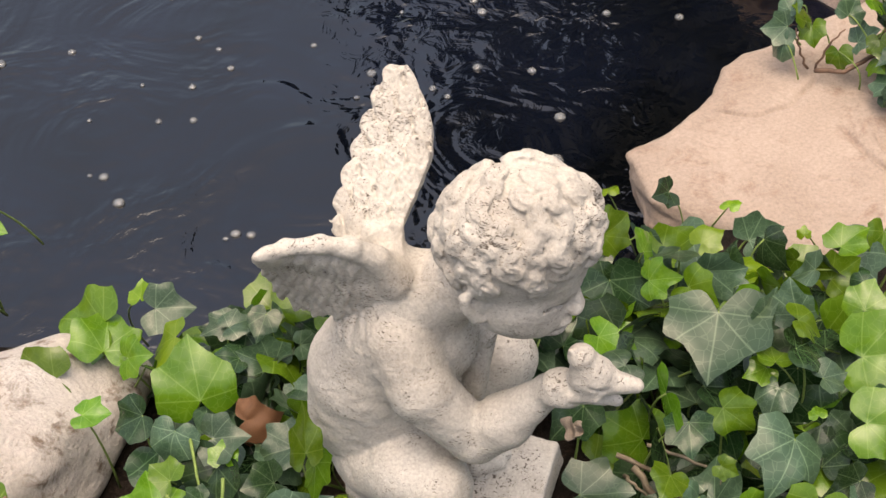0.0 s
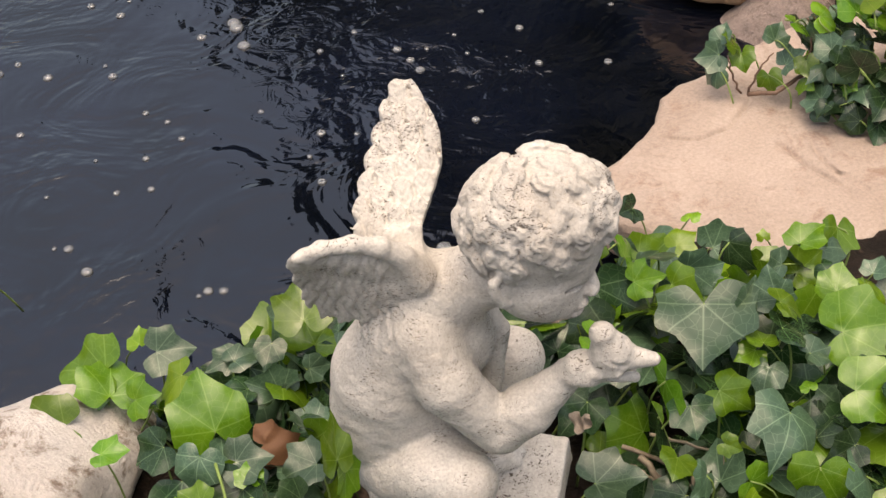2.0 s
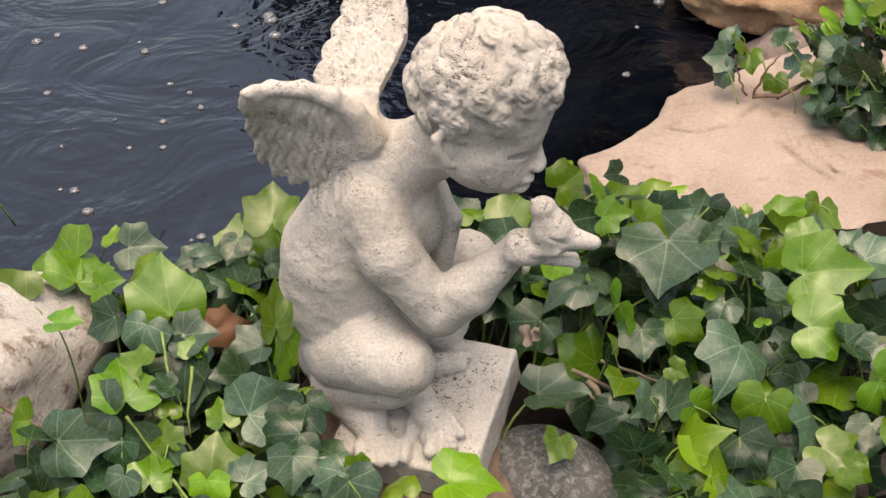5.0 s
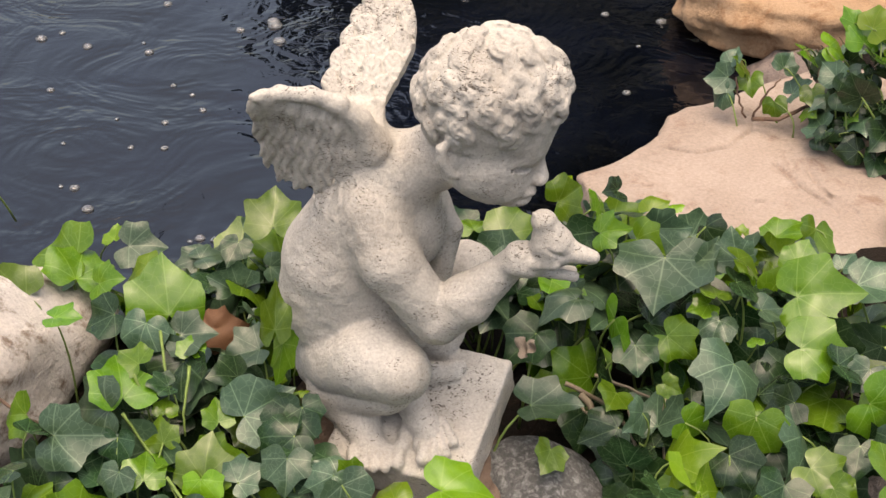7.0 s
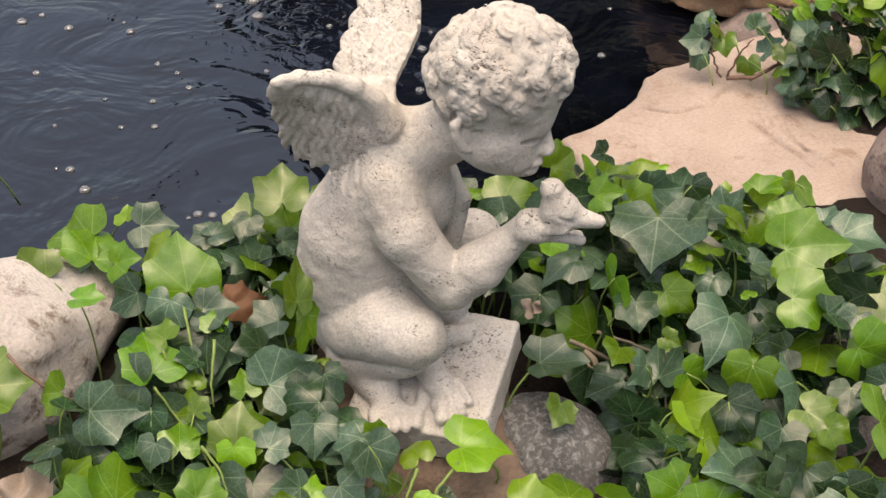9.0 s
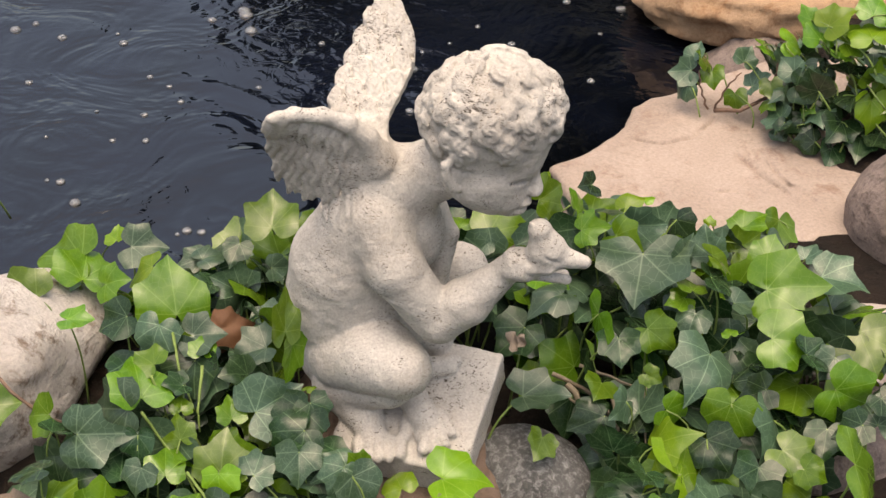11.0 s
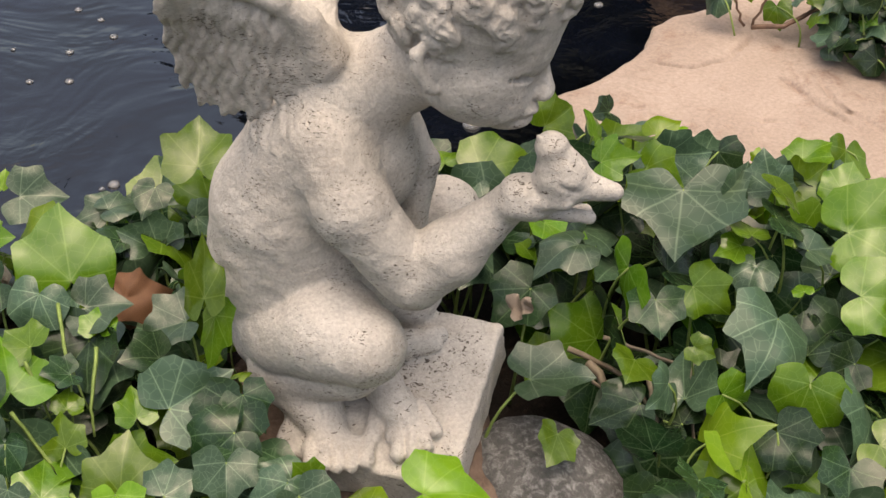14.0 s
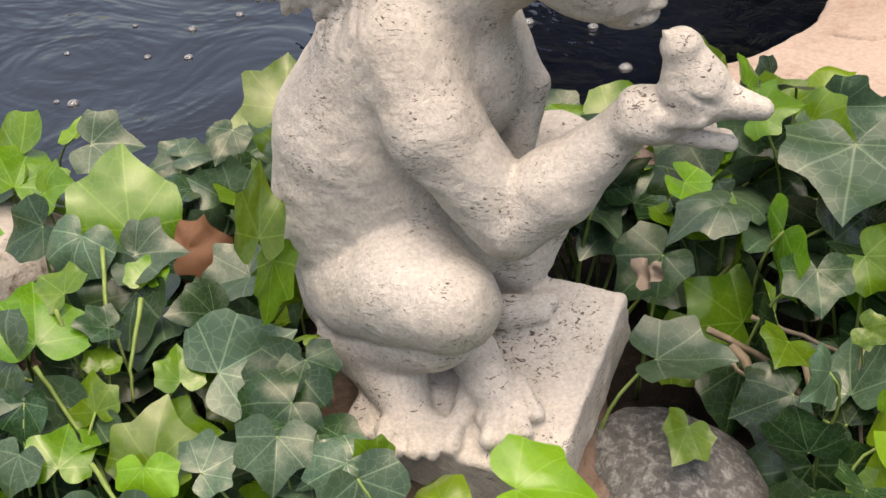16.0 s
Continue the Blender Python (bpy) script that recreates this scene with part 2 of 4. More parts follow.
def leaf_material(name, dark, light, vein, vein_amount, gloss, through_light, shine=0.4):
    """An ivy blade: palmate veins out of the stalk, patchy green, a waxy coat and some light passing through."""
    m, nodes, links, bsdf = material(name)
    co = nodes.new("ShaderNodeTexCoord").outputs["Object"]
    info = nodes.new("ShaderNodeObjectInfo")
    shift = nodes.new("ShaderNodeVectorMath")
    links.new(co, shift.inputs[0])
    links.new(info.outputs["Location"], shift.inputs[1])
    patch = noise_of(nodes, links, shift.outputs["Vector"], 2.2, 2, 0.5, 0.2)
    base = ramp(nodes, [(0.32, dark), (0.68, light)])
    links.new(patch.outputs["Fac"], base.inputs["Fac"])
    xyz = nodes.new("ShaderNodeSeparateXYZ")
    links.new(co, xyz.inputs[0])

    def calc(op, a, b=None, c=None):
        n = nodes.new("ShaderNodeMath")
        n.operation = op
        for s, v in zip(n.inputs, (a, b, c)):
            if v is None:
                continue
            if isinstance(v, (int, float)):
                s.default_value = v
            else:
                links.new(v, s)
        return n.outputs[0]

    ax = calc("ABSOLUTE", xyz.outputs["X"])
    angle = calc("ARCTAN2", ax, xyz.outputs["Y"])
    radius = calc("SQRT", calc("ADD", calc("MULTIPLY", ax, ax), calc("MULTIPLY", xyz.outputs["Y"], xyz.outputs["Y"])))
    line = None
    for a in (0.0, 0.72, 1.45):
        off = calc("MULTIPLY", calc("ABSOLUTE", calc("SUBTRACT", angle, a)), radius)
        line = off if line is None else calc("MINIMUM", line, off)
    vmask = ramp(nodes, [(0.002, (1, 1, 1)), (0.015, (0, 0, 0))])
    links.new(line, vmask.inputs["Fac"])
    amount = calc("MULTIPLY", vmask.outputs["Color"], vein_amount)
    col = mixed(nodes, links, amount, base.outputs["Color"], vein)
    cells = nodes.new("ShaderNodeTexVoronoi")
    cells.feature = "DISTANCE_TO_EDGE"
    cells.inputs["Scale"].default_value = 7.5
    links.new(shift.outputs["Vector"], cells.inputs["Vector"])
    net = ramp(nodes, [(0.0, (1, 1, 1)), (0.055, (0, 0, 0))])
    links.new(cells.outputs["Distance"], net.inputs["Fac"])
    col = mixed(nodes, links, calc("MULTIPLY", net.outputs["Color"], 0.45 * vein_amount), col, vein)
    tint = nodes.new("ShaderNodeHueSaturation")
    links.new(col, tint.inputs["Color"])
    links.new(calc("MULTIPLY_ADD", info.outputs["Random"], 0.03, 0.485), tint.inputs["Hue"])
    links.new(calc("MULTIPLY_ADD", info.outputs["Random"], 0.55, 0.72), tint.inputs["Value"])
    dust = noise_of(nodes, links, shift.outputs["Vector"], 14, 6, 0.75, 0.3)
    dmask = ramp(nodes, [(0.62, (0, 0, 0)), (0.74, (1, 1, 1))])
    links.new(dust.outputs["Fac"], dmask.inputs["Fac"])
    col = mixed(nodes, links, calc("MULTIPLY", dmask.outputs["Color"], 0.06), tint.outputs["Color"], (0.35, 0.35, 0.30))
    links.new(col, bsdf.inputs["Base Color"])
    bsdf.inputs["Roughness"].default_value = gloss
    bsdf.inputs["Specular IOR Level"].default_value = shine
    n1 = bumped(nodes, links, bsdf, vmask.outputs["Color"], -0.5, 0.0008)
    n2 = bumped(nodes, links, bsdf, net.outputs["Color"], -0.3, 0.0006, n1)
    bumped(nodes, links, bsdf, patch.outputs["Fac"], 0.3, 0.004, n2)
    glow = nodes.new("ShaderNodeBsdfTranslucent")
    links.new(col, glow.inputs["Color"])
    mix = nodes.new("ShaderNodeMixShader")
    mix.inputs[0].default_value = through_light
    links.new(bsdf.outputs[0], mix.inputs[1])
    links.new(glow.outputs[0], mix.inputs[2])
    links.new(mix.outputs[0], nodes["Material Output"].inputs["Surface"])
    return m


def stem_material(name, low, high):
    m, nodes, links, bsdf = material(name)
    co = nodes.new("ShaderNodeTexCoord").outputs["Object"]
    n = noise_of(nodes, links, co, 60, 5, 0.6)
    r = ramp(nodes, [(0.3, low), (0.7, high)])
    links.new(n.outputs["Fac"], r.inputs["Fac"])
    links.new(r.outputs["Color"], bsdf.inputs["Base Color"])
    bsdf.inputs["Roughness"].default_value = 0.7
    bumped(nodes, links, bsdf, n.outputs["Fac"], 0.4, 0.001)
    return m


def water_material():
    m, nodes, links, bsdf = material("pond_water")
    co = nodes.new("ShaderNodeTexCoord").outputs["Object"]
    deep = noise_of(nodes, links, co, 2.2, 4, 0.6, 0.8)
    r = ramp(nodes, [(0.35, (0.0006, 0.0009, 0.0016)), (0.7, (0.0030, 0.0048, 0.0110))])
    links.new(deep.outputs["Fac"], r.inputs["Fac"])
    links.new(r.outputs["Color"], bsdf.inputs["Base Color"])
    bsdf.inputs["Roughness"].default_value = 0.04
    bsdf.inputs["IOR"].default_value = 1.5
    bsdf.inputs["Specular IOR Level"].default_value = 0.8
    swell = noise_of(nodes, links, co, 5.5, 3, 0.55, 1.2)
    chop = noise_of(nodes, links, co, 26, 3, 0.55, 1.5)
    where = noise_of(nodes, links, co, 1.8, 2, 0.5)
    wr = ramp(nodes, [(0.4, (0.15, 0.15, 0.15)), (0.62, (1, 1, 1))])
    links.new(where.outputs["Fac"], wr.inputs["Fac"])
    times = nodes.new("ShaderNodeMath")
    times.operation = "MULTIPLY"
    links.new(chop.outputs["Fac"], times.inputs[0])
    links.new(wr.outputs["Color"], times.inputs[1])
    n1 = bumped(nodes, links, bsdf, swell.outputs["Fac"], 0.42, 0.03)
    bumped(nodes, links, bsdf, times.outputs[0], 0.32, 0.010, n1)
    return m


M_STATUE = statue_stone()
M_SLAB = stone("peach_sandstone", (0.29, 0.222, 0.182), (0.415, 0.335, 0.285), (0.23, 0.150, 0.115), (0.55, 0.72), 260, 4, 0.85, 0.6, 0.002, 16)
M_SLAB_RED = stone("red_brown_sandstone", (0.125, 0.085, 0.065), (0.225, 0.160, 0.125), (0.07, 0.045, 0.033), (0.5, 0.66), 200, 8, 0.88, 0.7, 0.003, 22)
M_TAN = stone("tan_sandstone", (0.34, 0.21, 0.12), (0.48, 0.33, 0.22), (0.24, 0.12, 0.06), (0.52, 0.68), 200, 7, 0.88, 0.7, 0.003, 20)
M_PALE = stone("pale_quartzite", (0.44, 0.39, 0.35), (0.64, 0.61, 0.58), (0.20, 0.15, 0.115), (0.515, 0.62), 240, 6, 0.8, 0.8, 0.003, 34)
M_GREY = stone("speckled_grey_granite", (0.13, 0.128, 0.124), (0.245, 0.242, 0.236), (0.50, 0.495, 0.485), (0.48, 0.66), 300, 10, 0.85, 1.0, 0.004, 170)
M_PINK = stone("pinkish_grey_granite", (0.22, 0.17, 0.15), (0.34, 0.27, 0.24), (0.14, 0.11, 0.10), (0.50, 0.66), 300, 8, 0.85, 0.8, 0.003, 90)
M_ROSE = stone("pale_rose_sandstone", (0.30, 0.25, 0.225), (0.45, 0.395, 0.36), (0.22, 0.16, 0.13), (0.54, 0.70), 240, 7, 0.85, 0.7, 0.002, 24)
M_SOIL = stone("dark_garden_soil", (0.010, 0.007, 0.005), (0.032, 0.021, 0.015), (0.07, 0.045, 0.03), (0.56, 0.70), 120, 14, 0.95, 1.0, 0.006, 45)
M_WATER = water_material()
M_LEAF_OLD = leaf_material("ivy_leaf_old", (0.011, 0.031, 0.010), (0.018, 0.045, 0.015), (0.09, 0.15, 0.07), 0.65, 0.27, 0.06, 0.45)
M_LEAF_GREY = leaf_material("ivy_leaf_greyed", (0.032, 0.068, 0.034), (0.050, 0.095, 0.052), (0.18, 0.26, 0.16), 0.7, 0.28, 0.08, 0.5)
M_LEAF_NEW = leaf_material("ivy_leaf_fresh", (0.066, 0.155, 0.008), (0.110, 0.215, 0.014), (0.22, 0.35, 0.07), 0.5, 0.20, 0.25, 0.55)
M_LEAF_LIME = leaf_material("ivy_leaf_young", (0.120, 0.245, 0.010), (0.175, 0.315, 0.018), (0.32, 0.45, 0.08), 0.35, 0.24, 0.30, 0.5)
LEAF_KINDS = (M_LEAF_OLD, M_LEAF_GREY, M_LEAF_NEW, M_LEAF_LIME)
M_LEAF_DEAD = stem_material("dry_leaf", (0.07, 0.028, 0.011), (0.17, 0.075, 0.03))
M_LEAF_PALE = stem_material("bleached_dry_leaf", (0.16, 0.12, 0.09), (0.36, 0.29, 0.23))
M_STALK = stem_material("green_ivy_stalk", (0.10, 0.16, 0.03), (0.22, 0.31, 0.08))
M_VINE = stem_material("woody_ivy_vine", (0.07, 0.04, 0.03), (0.20, 0.12, 0.08))
M_ROOT = stem_material("dry_root", (0.12, 0.09, 0.06), (0.30, 0.25, 0.18))
M_FOAM, _n, _l, _b = material("foam_bubble")
_b.inputs["Base Color"].default_value = (0.62, 0.64, 0.66, 1)
_b.inputs["Roughness"].default_value = 0.15
_b.inputs["Transmission Weight"].default_value = 0.8
# near-black skin for the unseen mass that darkens the pond's reflection
M_DARK_MASS = stem_material("reflected_dark_mass", (0.004, 0.007, 0.004), (0.016, 0.024, 0.011))


# ---- ground, water and an unseen dark mass added for the reflection ----
WATER = -0.15


def ground_height(x, y):
    """The bank round the pond, and its bed."""
    step = lambda v: np.clip(v, 0, 1) ** 2 * (3 - 2 * np.clip(v, 0, 1))
    shore = 0.27 + 0.12 * step((x - 0.08) / 0.2) + 0.75 * step((x - 0.42) / 0.25) + 0.03 * np.sin(9 * x)
    into = step((y - shore) / 0.16) * step((3.6 - y) / 0.3) * step((x + 3.2) / 0.4) * step((3.4 - x) / 0.5)
    p = np.stack([x, y, 0 * x], -1)
    return -0.062 + 0.012 * fractal(p, 0.11, 3, 5) - 0.5 * into


def axis_ticks(near, far, fine):
    """Ticks that are fine near the middle and grow towards the horizon."""
    ticks, at, s = [0.0], 0.0, fine
    while at < far:
        s = fine if at < near else s * 1.22
        at += s
        ticks.append(at)
    return np.array([-v for v in ticks[:0:-1]] + ticks)


gx, gy = np.meshgrid(axis_ticks(0.75, 400, 0.014), axis_ticks(0.75, 400, 0.014), indexing="ij")
gz = ground_height(gx, gy)
n_i, n_j = gx.shape
gi = np.arange(n_i * n_j).reshape(n_i, n_j)
gfaces = np.stack([gi[:-1, :-1], gi[1:, :-1], gi[1:, 1:], gi[:-1, 1:]], -1).reshape(-1, 4)
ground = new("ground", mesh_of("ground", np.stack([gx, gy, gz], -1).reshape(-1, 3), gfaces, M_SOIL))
tagged(ground, "dark brown garden soil under the ivy", "ground", kind="structure")

water = new("water", mesh_of("water", [(-3.4, 0.12, WATER), (3.6, 0.12, WATER), (3.6, 3.9, WATER), (-3.4, 3.9, WATER)], [(0, 1, 2, 3)], M_WATER))
tagged(water, "dark rippled koi pond water reflecting a grey sky", "water", kind="structure")


def dark_mass_mesh():
    """A tall dark mass added out of view on the far bank for the water to reflect, uneven on top and in front."""
    u = np.linspace(-0.35, 7.0, 90)
    v = np.linspace(0, 1, 40)
    uu, vv = np.meshgrid(u, v, indexing="ij")
    p = np.stack([uu, 0 * uu, vv * 4], -1)
    top = 5.2 + 0.9 * fractal(np.stack([uu, 0 * uu, 0 * uu], -1), 1.1, 3, 31)
    top = top * np.clip((uu + 0.45) / 0.8, 0.35, 1) ** 0.5
    x = uu + 0.35 * fractal(p, 0.8, 3, 41) * (uu < 6.5)
    y = 4.3 + 0.5 * fractal(p, 0.7, 4, 51)
    z = -0.2 + vv * top
    front = np.stack([x, y, z], -1).reshape(-1, 3)
    back = np.stack([x, y + 1.5, z], -1).reshape(-1, 3)
    idx = np.arange(90 * 40).reshape(90, 40)
    f = np.stack([idx[:-1, :-1], idx[1:, :-1], idx[1:, 1:], idx[:-1, 1:]], -1).reshape(-1, 4)
    n = len(front)
    lid = np.stack([idx[:-1, -1], idx[1:, -1], idx[1:, -1] + n, idx[:-1, -1] + n], -1)
    end = np.stack([idx[0, :-1], idx[0, 1:], idx[0, 1:] + n, idx[0, :-1] + n], -1)
    return mesh_of("backdrop", np.concatenate([front, back]), np.concatenate([f, f[:, ::-1] + n, lid, end]), M_DARK_MASS)


tagged(new("backdrop", dark_mass_mesh()), "unseen dark mass added beyond the pond to darken its reflection", "hedge", kind="structure")

# ---- rocks ----
def thing(name, me, m=None, label="", category="", group=""):
    ob = new(name, me)
    if m is not None:
        ob.matrix_basis = m
    return tagged(ob, label, category, group)


thing("flagstone", slab_mesh("flagstone", [(0.156, 0.540), (0.200, 0.572), (0.258, 0.634), (0.275, 0.680), (0.302, 0.708), (0.340, 0.720), (0.420, 0.765), (0.486, 0.812),
      (0.62, 0.80), (0.70, 0.62), (0.60, 0.46), (0.49, 0.385), (0.41, 0.366), (0.355, 0.358), (0.31, 0.368), (0.24, 0.40), (0.172, 0.46), (0.158, 0.50)], -0.056, 0.05, 3, M_SLAB, 0.003, (0.0, 0.0), 0.006, 0.004,
      (((0.255, 0.60), (0.30, 0.585), (0.345, 0.598), (0.375, 0.645)), ((0.385, 0.56), (0.415, 0.49), (0.435, 0.45)), ((0.42, 0.545), (0.43, 0.49), (0.455, 0.45)), ((0.33, 0.478), (0.365, 0.475)), ((0.20, 0.50), (0.235, 0.505)))),
      None, "large peach sandstone flagstone at the pond edge", "flagstone")
thing("flagstone", slab_mesh("lower_flagstone", [(0.375, 0.300), (0.385, 0.345), (0.425, 0.360), (0.47, 0.380), (0.51, 0.36), (0.53, 0.30), (0.47, 0.280)],
      -0.070, 0.04, 8, M_SLAB, 0.004, (0, 0), 0.006, 0.003), None, "pinkish sandstone flagstone under the ivy and the larger slab", "flagstone")
thing("flagstone", slab_mesh("buried_flagstone", [(0.37, 0.15), (0.375, 0.235), (0.40, 0.268), (0.49, 0.262), (0.56, 0.25), (0.58, 0.15), (0.47, 0.12)],
      -0.052, 0.04, 19, M_ROSE, 0.004, (0, 0), 0.008, 0.004), None, "half-buried pale pink sandstone flagstone crossed by ivy runners", "flagstone")
thing("flagstone", slab_mesh("far_flagstone", [(0.36, 1.06), (0.41, 1.00), (0.48, 0.97), (0.55, 0.955), (0.68, 0.955), (0.85, 1.0), (0.9, 1.3), (0.5, 1.4), (0.37, 1.25)],
      -0.045, 0.085, 15, M_TAN, 0.008, (0, 0.02), 0.014, 0.006), None, "thick tan sandstone slab overhanging the water", "flagstone")
thing("rock", rock_mesh("grey_rock", (0.14, 0.10, 0.11), 21, M_PINK), pose(0.54, 0.97, -0.21, 0, 0, 15), "grey rock at the waterline under a slab", "rock")
thing("boulder", rock_mesh("round_boulder", (0.085, 0.08, 0.085), 4, M_PINK, 2, 0.05, None, 0.9), pose(0.556, 0.392, -0.045, 0, 15, 20), "rounded pinkish grey granite boulder", "boulder")
thing("boulder", rock_mesh("pale_boulder", (0.168, 0.125, 0.105), 12, M_PALE, 12, 0.05, None, 0.62), pose(-0.440, 0.145, -0.034, 6, 14, 40), "pale quartzite boulder with brown stained flank", "boulder")
thing("flagstone", slab_mesh("tan_flagstone", [(-0.62, 0.12), (-0.51, 0.15), (-0.475, 0.20), (-0.48, 0.27), (-0.51, 0.30), (-0.62, 0.30), (-0.68, 0.2)],
      0.028, 0.10, 18, M_TAN, 0.006, (0, 0.2), 0.010, 0.006), None, "tan sandstone block beside the pale boulder", "flagstone")
thing("flagstone", slab_mesh("base_flagstone", [(-0.20, -0.075), (-0.10, -0.10), (0.02, -0.088), (0.10, -0.095), (0.12, -0.072), (0.055, -0.035), (0.050, 0.03), (0.048, 0.09), (-0.10, 0.14), (-0.18, 0.04)],
      -0.031, 0.055, 27, M_SLAB_RED, 0.005, (0.098, 0.27), 0.009, 0.004), None, "red-brown sandstone flagstone under the statue", "flagstone")
thing("stone", rock_mesh("grey_stone", (0.068, 0.050, 0.043), 33, M_GREY, 2, 0.06, 0.0024, 0.9), pose(0.084, 0.004, -0.057, 10, 24, -24), "rounded speckled grey stone beside the statue base", "stone")
thing("rock", rock_mesh("pond_edge_rock", (0.060, 0.030, 0.034), 44, M_PINK, 5, 0.06), pose(0.085, 0.235, 0.012, 0, 20, -10), "pale grey rock at the pond edge behind the statue", "rock")
thing("rock", rock_mesh("bank_rock", (0.08, 0.06, 0.05), 47, M_PINK, 5, 0.08), pose(0.36, 0.05, -0.05, 0, 0, 30), "pinkish rock half hidden in the ivy", "rock")
thing("rock", rock_mesh("tan_rock", (0.10, 0.06, 0.04), 52, M_TAN, 5, 0.1), pose(-0.34, -0.06, -0.07, 0, 0, 10), "tan rock under the ivy leaves", "rock")

# ---- the cherub ----
def frame_of(along, face):
    """Rows: across, along, out of the face."""
    y = np.array(along, float)
    y /= np.linalg.norm(y)
    z = np.array(face, float) - y * np.dot(face, y)
    z /= np.linalg.norm(z)
    return np.array([np.cross(y, z), y, z])


def cherub_mesh():
    f = Field((-0.165, -0.075, -0.050), (0.135, 0.200, 0.375), 0.0015)
    # torso and hips
    f.limb((-0.0357, 0.062, 0.226), (-0.0588, 0.062, 0.188), 0.028, 0.037, 0.02)
    f.limb((-0.0588, 0.062, 0.188), (-0.0790, 0.066, 0.146), 0.037, 0.042, 0.02)
    f.limb((-0.0790, 0.066, 0.146), (-0.0860, 0.070, 0.102), 0.042, 0.041, 0.02)
    f.limb((-0.0860, 0.070, 0.102), (-0.0850, 0.070, 0.050), 0.041, 0.038, 0.02)
    f.lump((-0.028, 0.062, 0.180), (0.030, 0.028, 0.040), None, 0.02)
    f.lump((-0.062, 0.052, 0.118), (0.034, 0.026, 0.024), None, 0.014)
    # neck, near shoulder and arm
    f.limb((-0.030, 0.060, 0.228), (0.012, 0.046, 0.258), 0.0265, 0.0255, 0.012)
    f.limb((-0.0520, 0.040, 0.207), (-0.0390, 0.020, 0.174), 0.0255, 0.0232, 0.008)
    f.limb((-0.0390, 0.020, 0.174), (-0.0050, 0.013, 0.126), 0.0232, 0.0192, 0.005)
    f.limb((-0.0030, 0.012, 0.127), (0.0180, 0.010, 0.147), 0.0190, 0.0192, 0.003)
    f.limb((0.0180, 0.010, 0.147), (0.0475, 0.009, 0.1765), 0.0192, 0.0122, 0.006)
    f.lump((0.0600, 0.003, 0.1860), (0.0185, 0.0155, 0.0108), None, 0.006)
    f.lump((0.0560, 0.002, 0.1950), (0.0110, 0.0110, 0.0070), None, 0.006)
    for a, b, r in (((0.0630, -0.007, 0.1915), (0.0790, -0.012, 0.1935), 0.0054), ((0.0690, 0.000, 0.180), (0.0955, 0.000, 0.1748), 0.0050),
                    ((0.0700, 0.010, 0.176), (0.0955, 0.012, 0.1710), 0.0050), ((0.0690, 0.018, 0.178), (0.0890, 0.023, 0.1700), 0.0048)):
        f.limb(a, b, r, r * 0.8, 0.002)
    # gap between arm and side
    f.carve((-0.078, 0.016, 0.186), (-0.058, 0.004, 0.152), 0.0040)
    f.carve((-0.058, 0.004, 0.152), (-0.036, -0.002, 0.128), 0.0034)
    # the bird in the hand
    f.lump((0.0790, -0.002, 0.2020), (0.0150, 0.0165, 0.0125), frame_of((-0.45, 0, 1), (0, -1, 0)), 0.004)
    f.limb((0.0765, -0.002, 0.208), (0.0722, -0.002, 0.2225), 0.0136, 0.0088, 0.006)
    f.lump((0.0712, -0.002, 0.2240), (0.0086, 0.0084, 0.0076), None, 0.003)
    f.limb((0.0670, -0.003, 0.2275), (0.0640, -0.003, 0.2310), 0.0030, 0.0012, 0.002)
    f.limb((0.0870, -0.002, 0.1990), (0.1070, -0.004, 0.1945), 0.0100, 0.0058, 0.004)
    for s in range(5):
        f.carve((0.072 + 0.006 * s, -0.0170 + 0.0008 * s, 0.2085 - 0.0025 * s), (0.087 + 0.005 * s, -0.0135 + 0.0010 * s, 0.1995 - 0.0018 * s), 0.0010)
    # far arm, far leg
    f.limb((-0.015, 0.085, 0.189), (0.0034, 0.078, 0.165), 0.021, 0.0113, 0.008)
    f.limb((0.0034, 0.078, 0.165), (-0.0050, 0.062, 0.120), 0.0113, 0.0098, 0.004)
    f.limb((-0.062, 0.085, 0.055), (0.0185, 0.106, 0.1060), 0.035, 0.0255, 0.012)
    f.limb((0.0183, 0.106, 0.100), (-0.004, 0.094, 0.042), 0.0215, 0.018, 0.010)
    f.limb((-0.008, 0.058, 0.036), (0.0070, 0.060, 0.0365), 0.0105, 0.0085, 0.005)
    f.limb((0.0060, 0.063, 0.0385), (0.0145, 0.065, 0.0385), 0.0062, 0.0055, 0.002)
    f.limb((0.0050, 0.056, 0.0350), (0.0120, 0.057, 0.0355), 0.0052, 0.0044, 0.001)
    # near thigh, knee and folded shin
    f.limb((-0.0800, 0.046, 0.068), (-0.0540, 0.022, 0.082), 0.0345, 0.0325, 0.003)
    f.limb((-0.0540, 0.022, 0.082), (-0.0350, 0.005, 0.0815), 0.0325, 0.0262, 0.006)
    crease = [(-0.122, 0.040, 0.112), (-0.104, 0.012, 0.116), (-0.080, 0.002, 0.117), (-0.056, 0.001, 0.121), (-0.036, 0.002, 0.117)]
    for a, b in zip(crease, crease[1:]):
        f.carve(a, b, 0.0026)
    f.limb((-0.0440, 0.016, 0.0560), (-0.0850, 0.044, 0.0340), 0.0215, 0.0245, 0.0012)
    f.limb((-0.0850, 0.044, 0.0320), (-0.0720, 0.032, 0.0200), 0.0240, 0.0180, 0.006)
    # near foot
    f.limb((-0.0700, 0.030, 0.0200), (-0.0560, -0.004, 0.0090), 0.0200, 0.0105, 0.006)
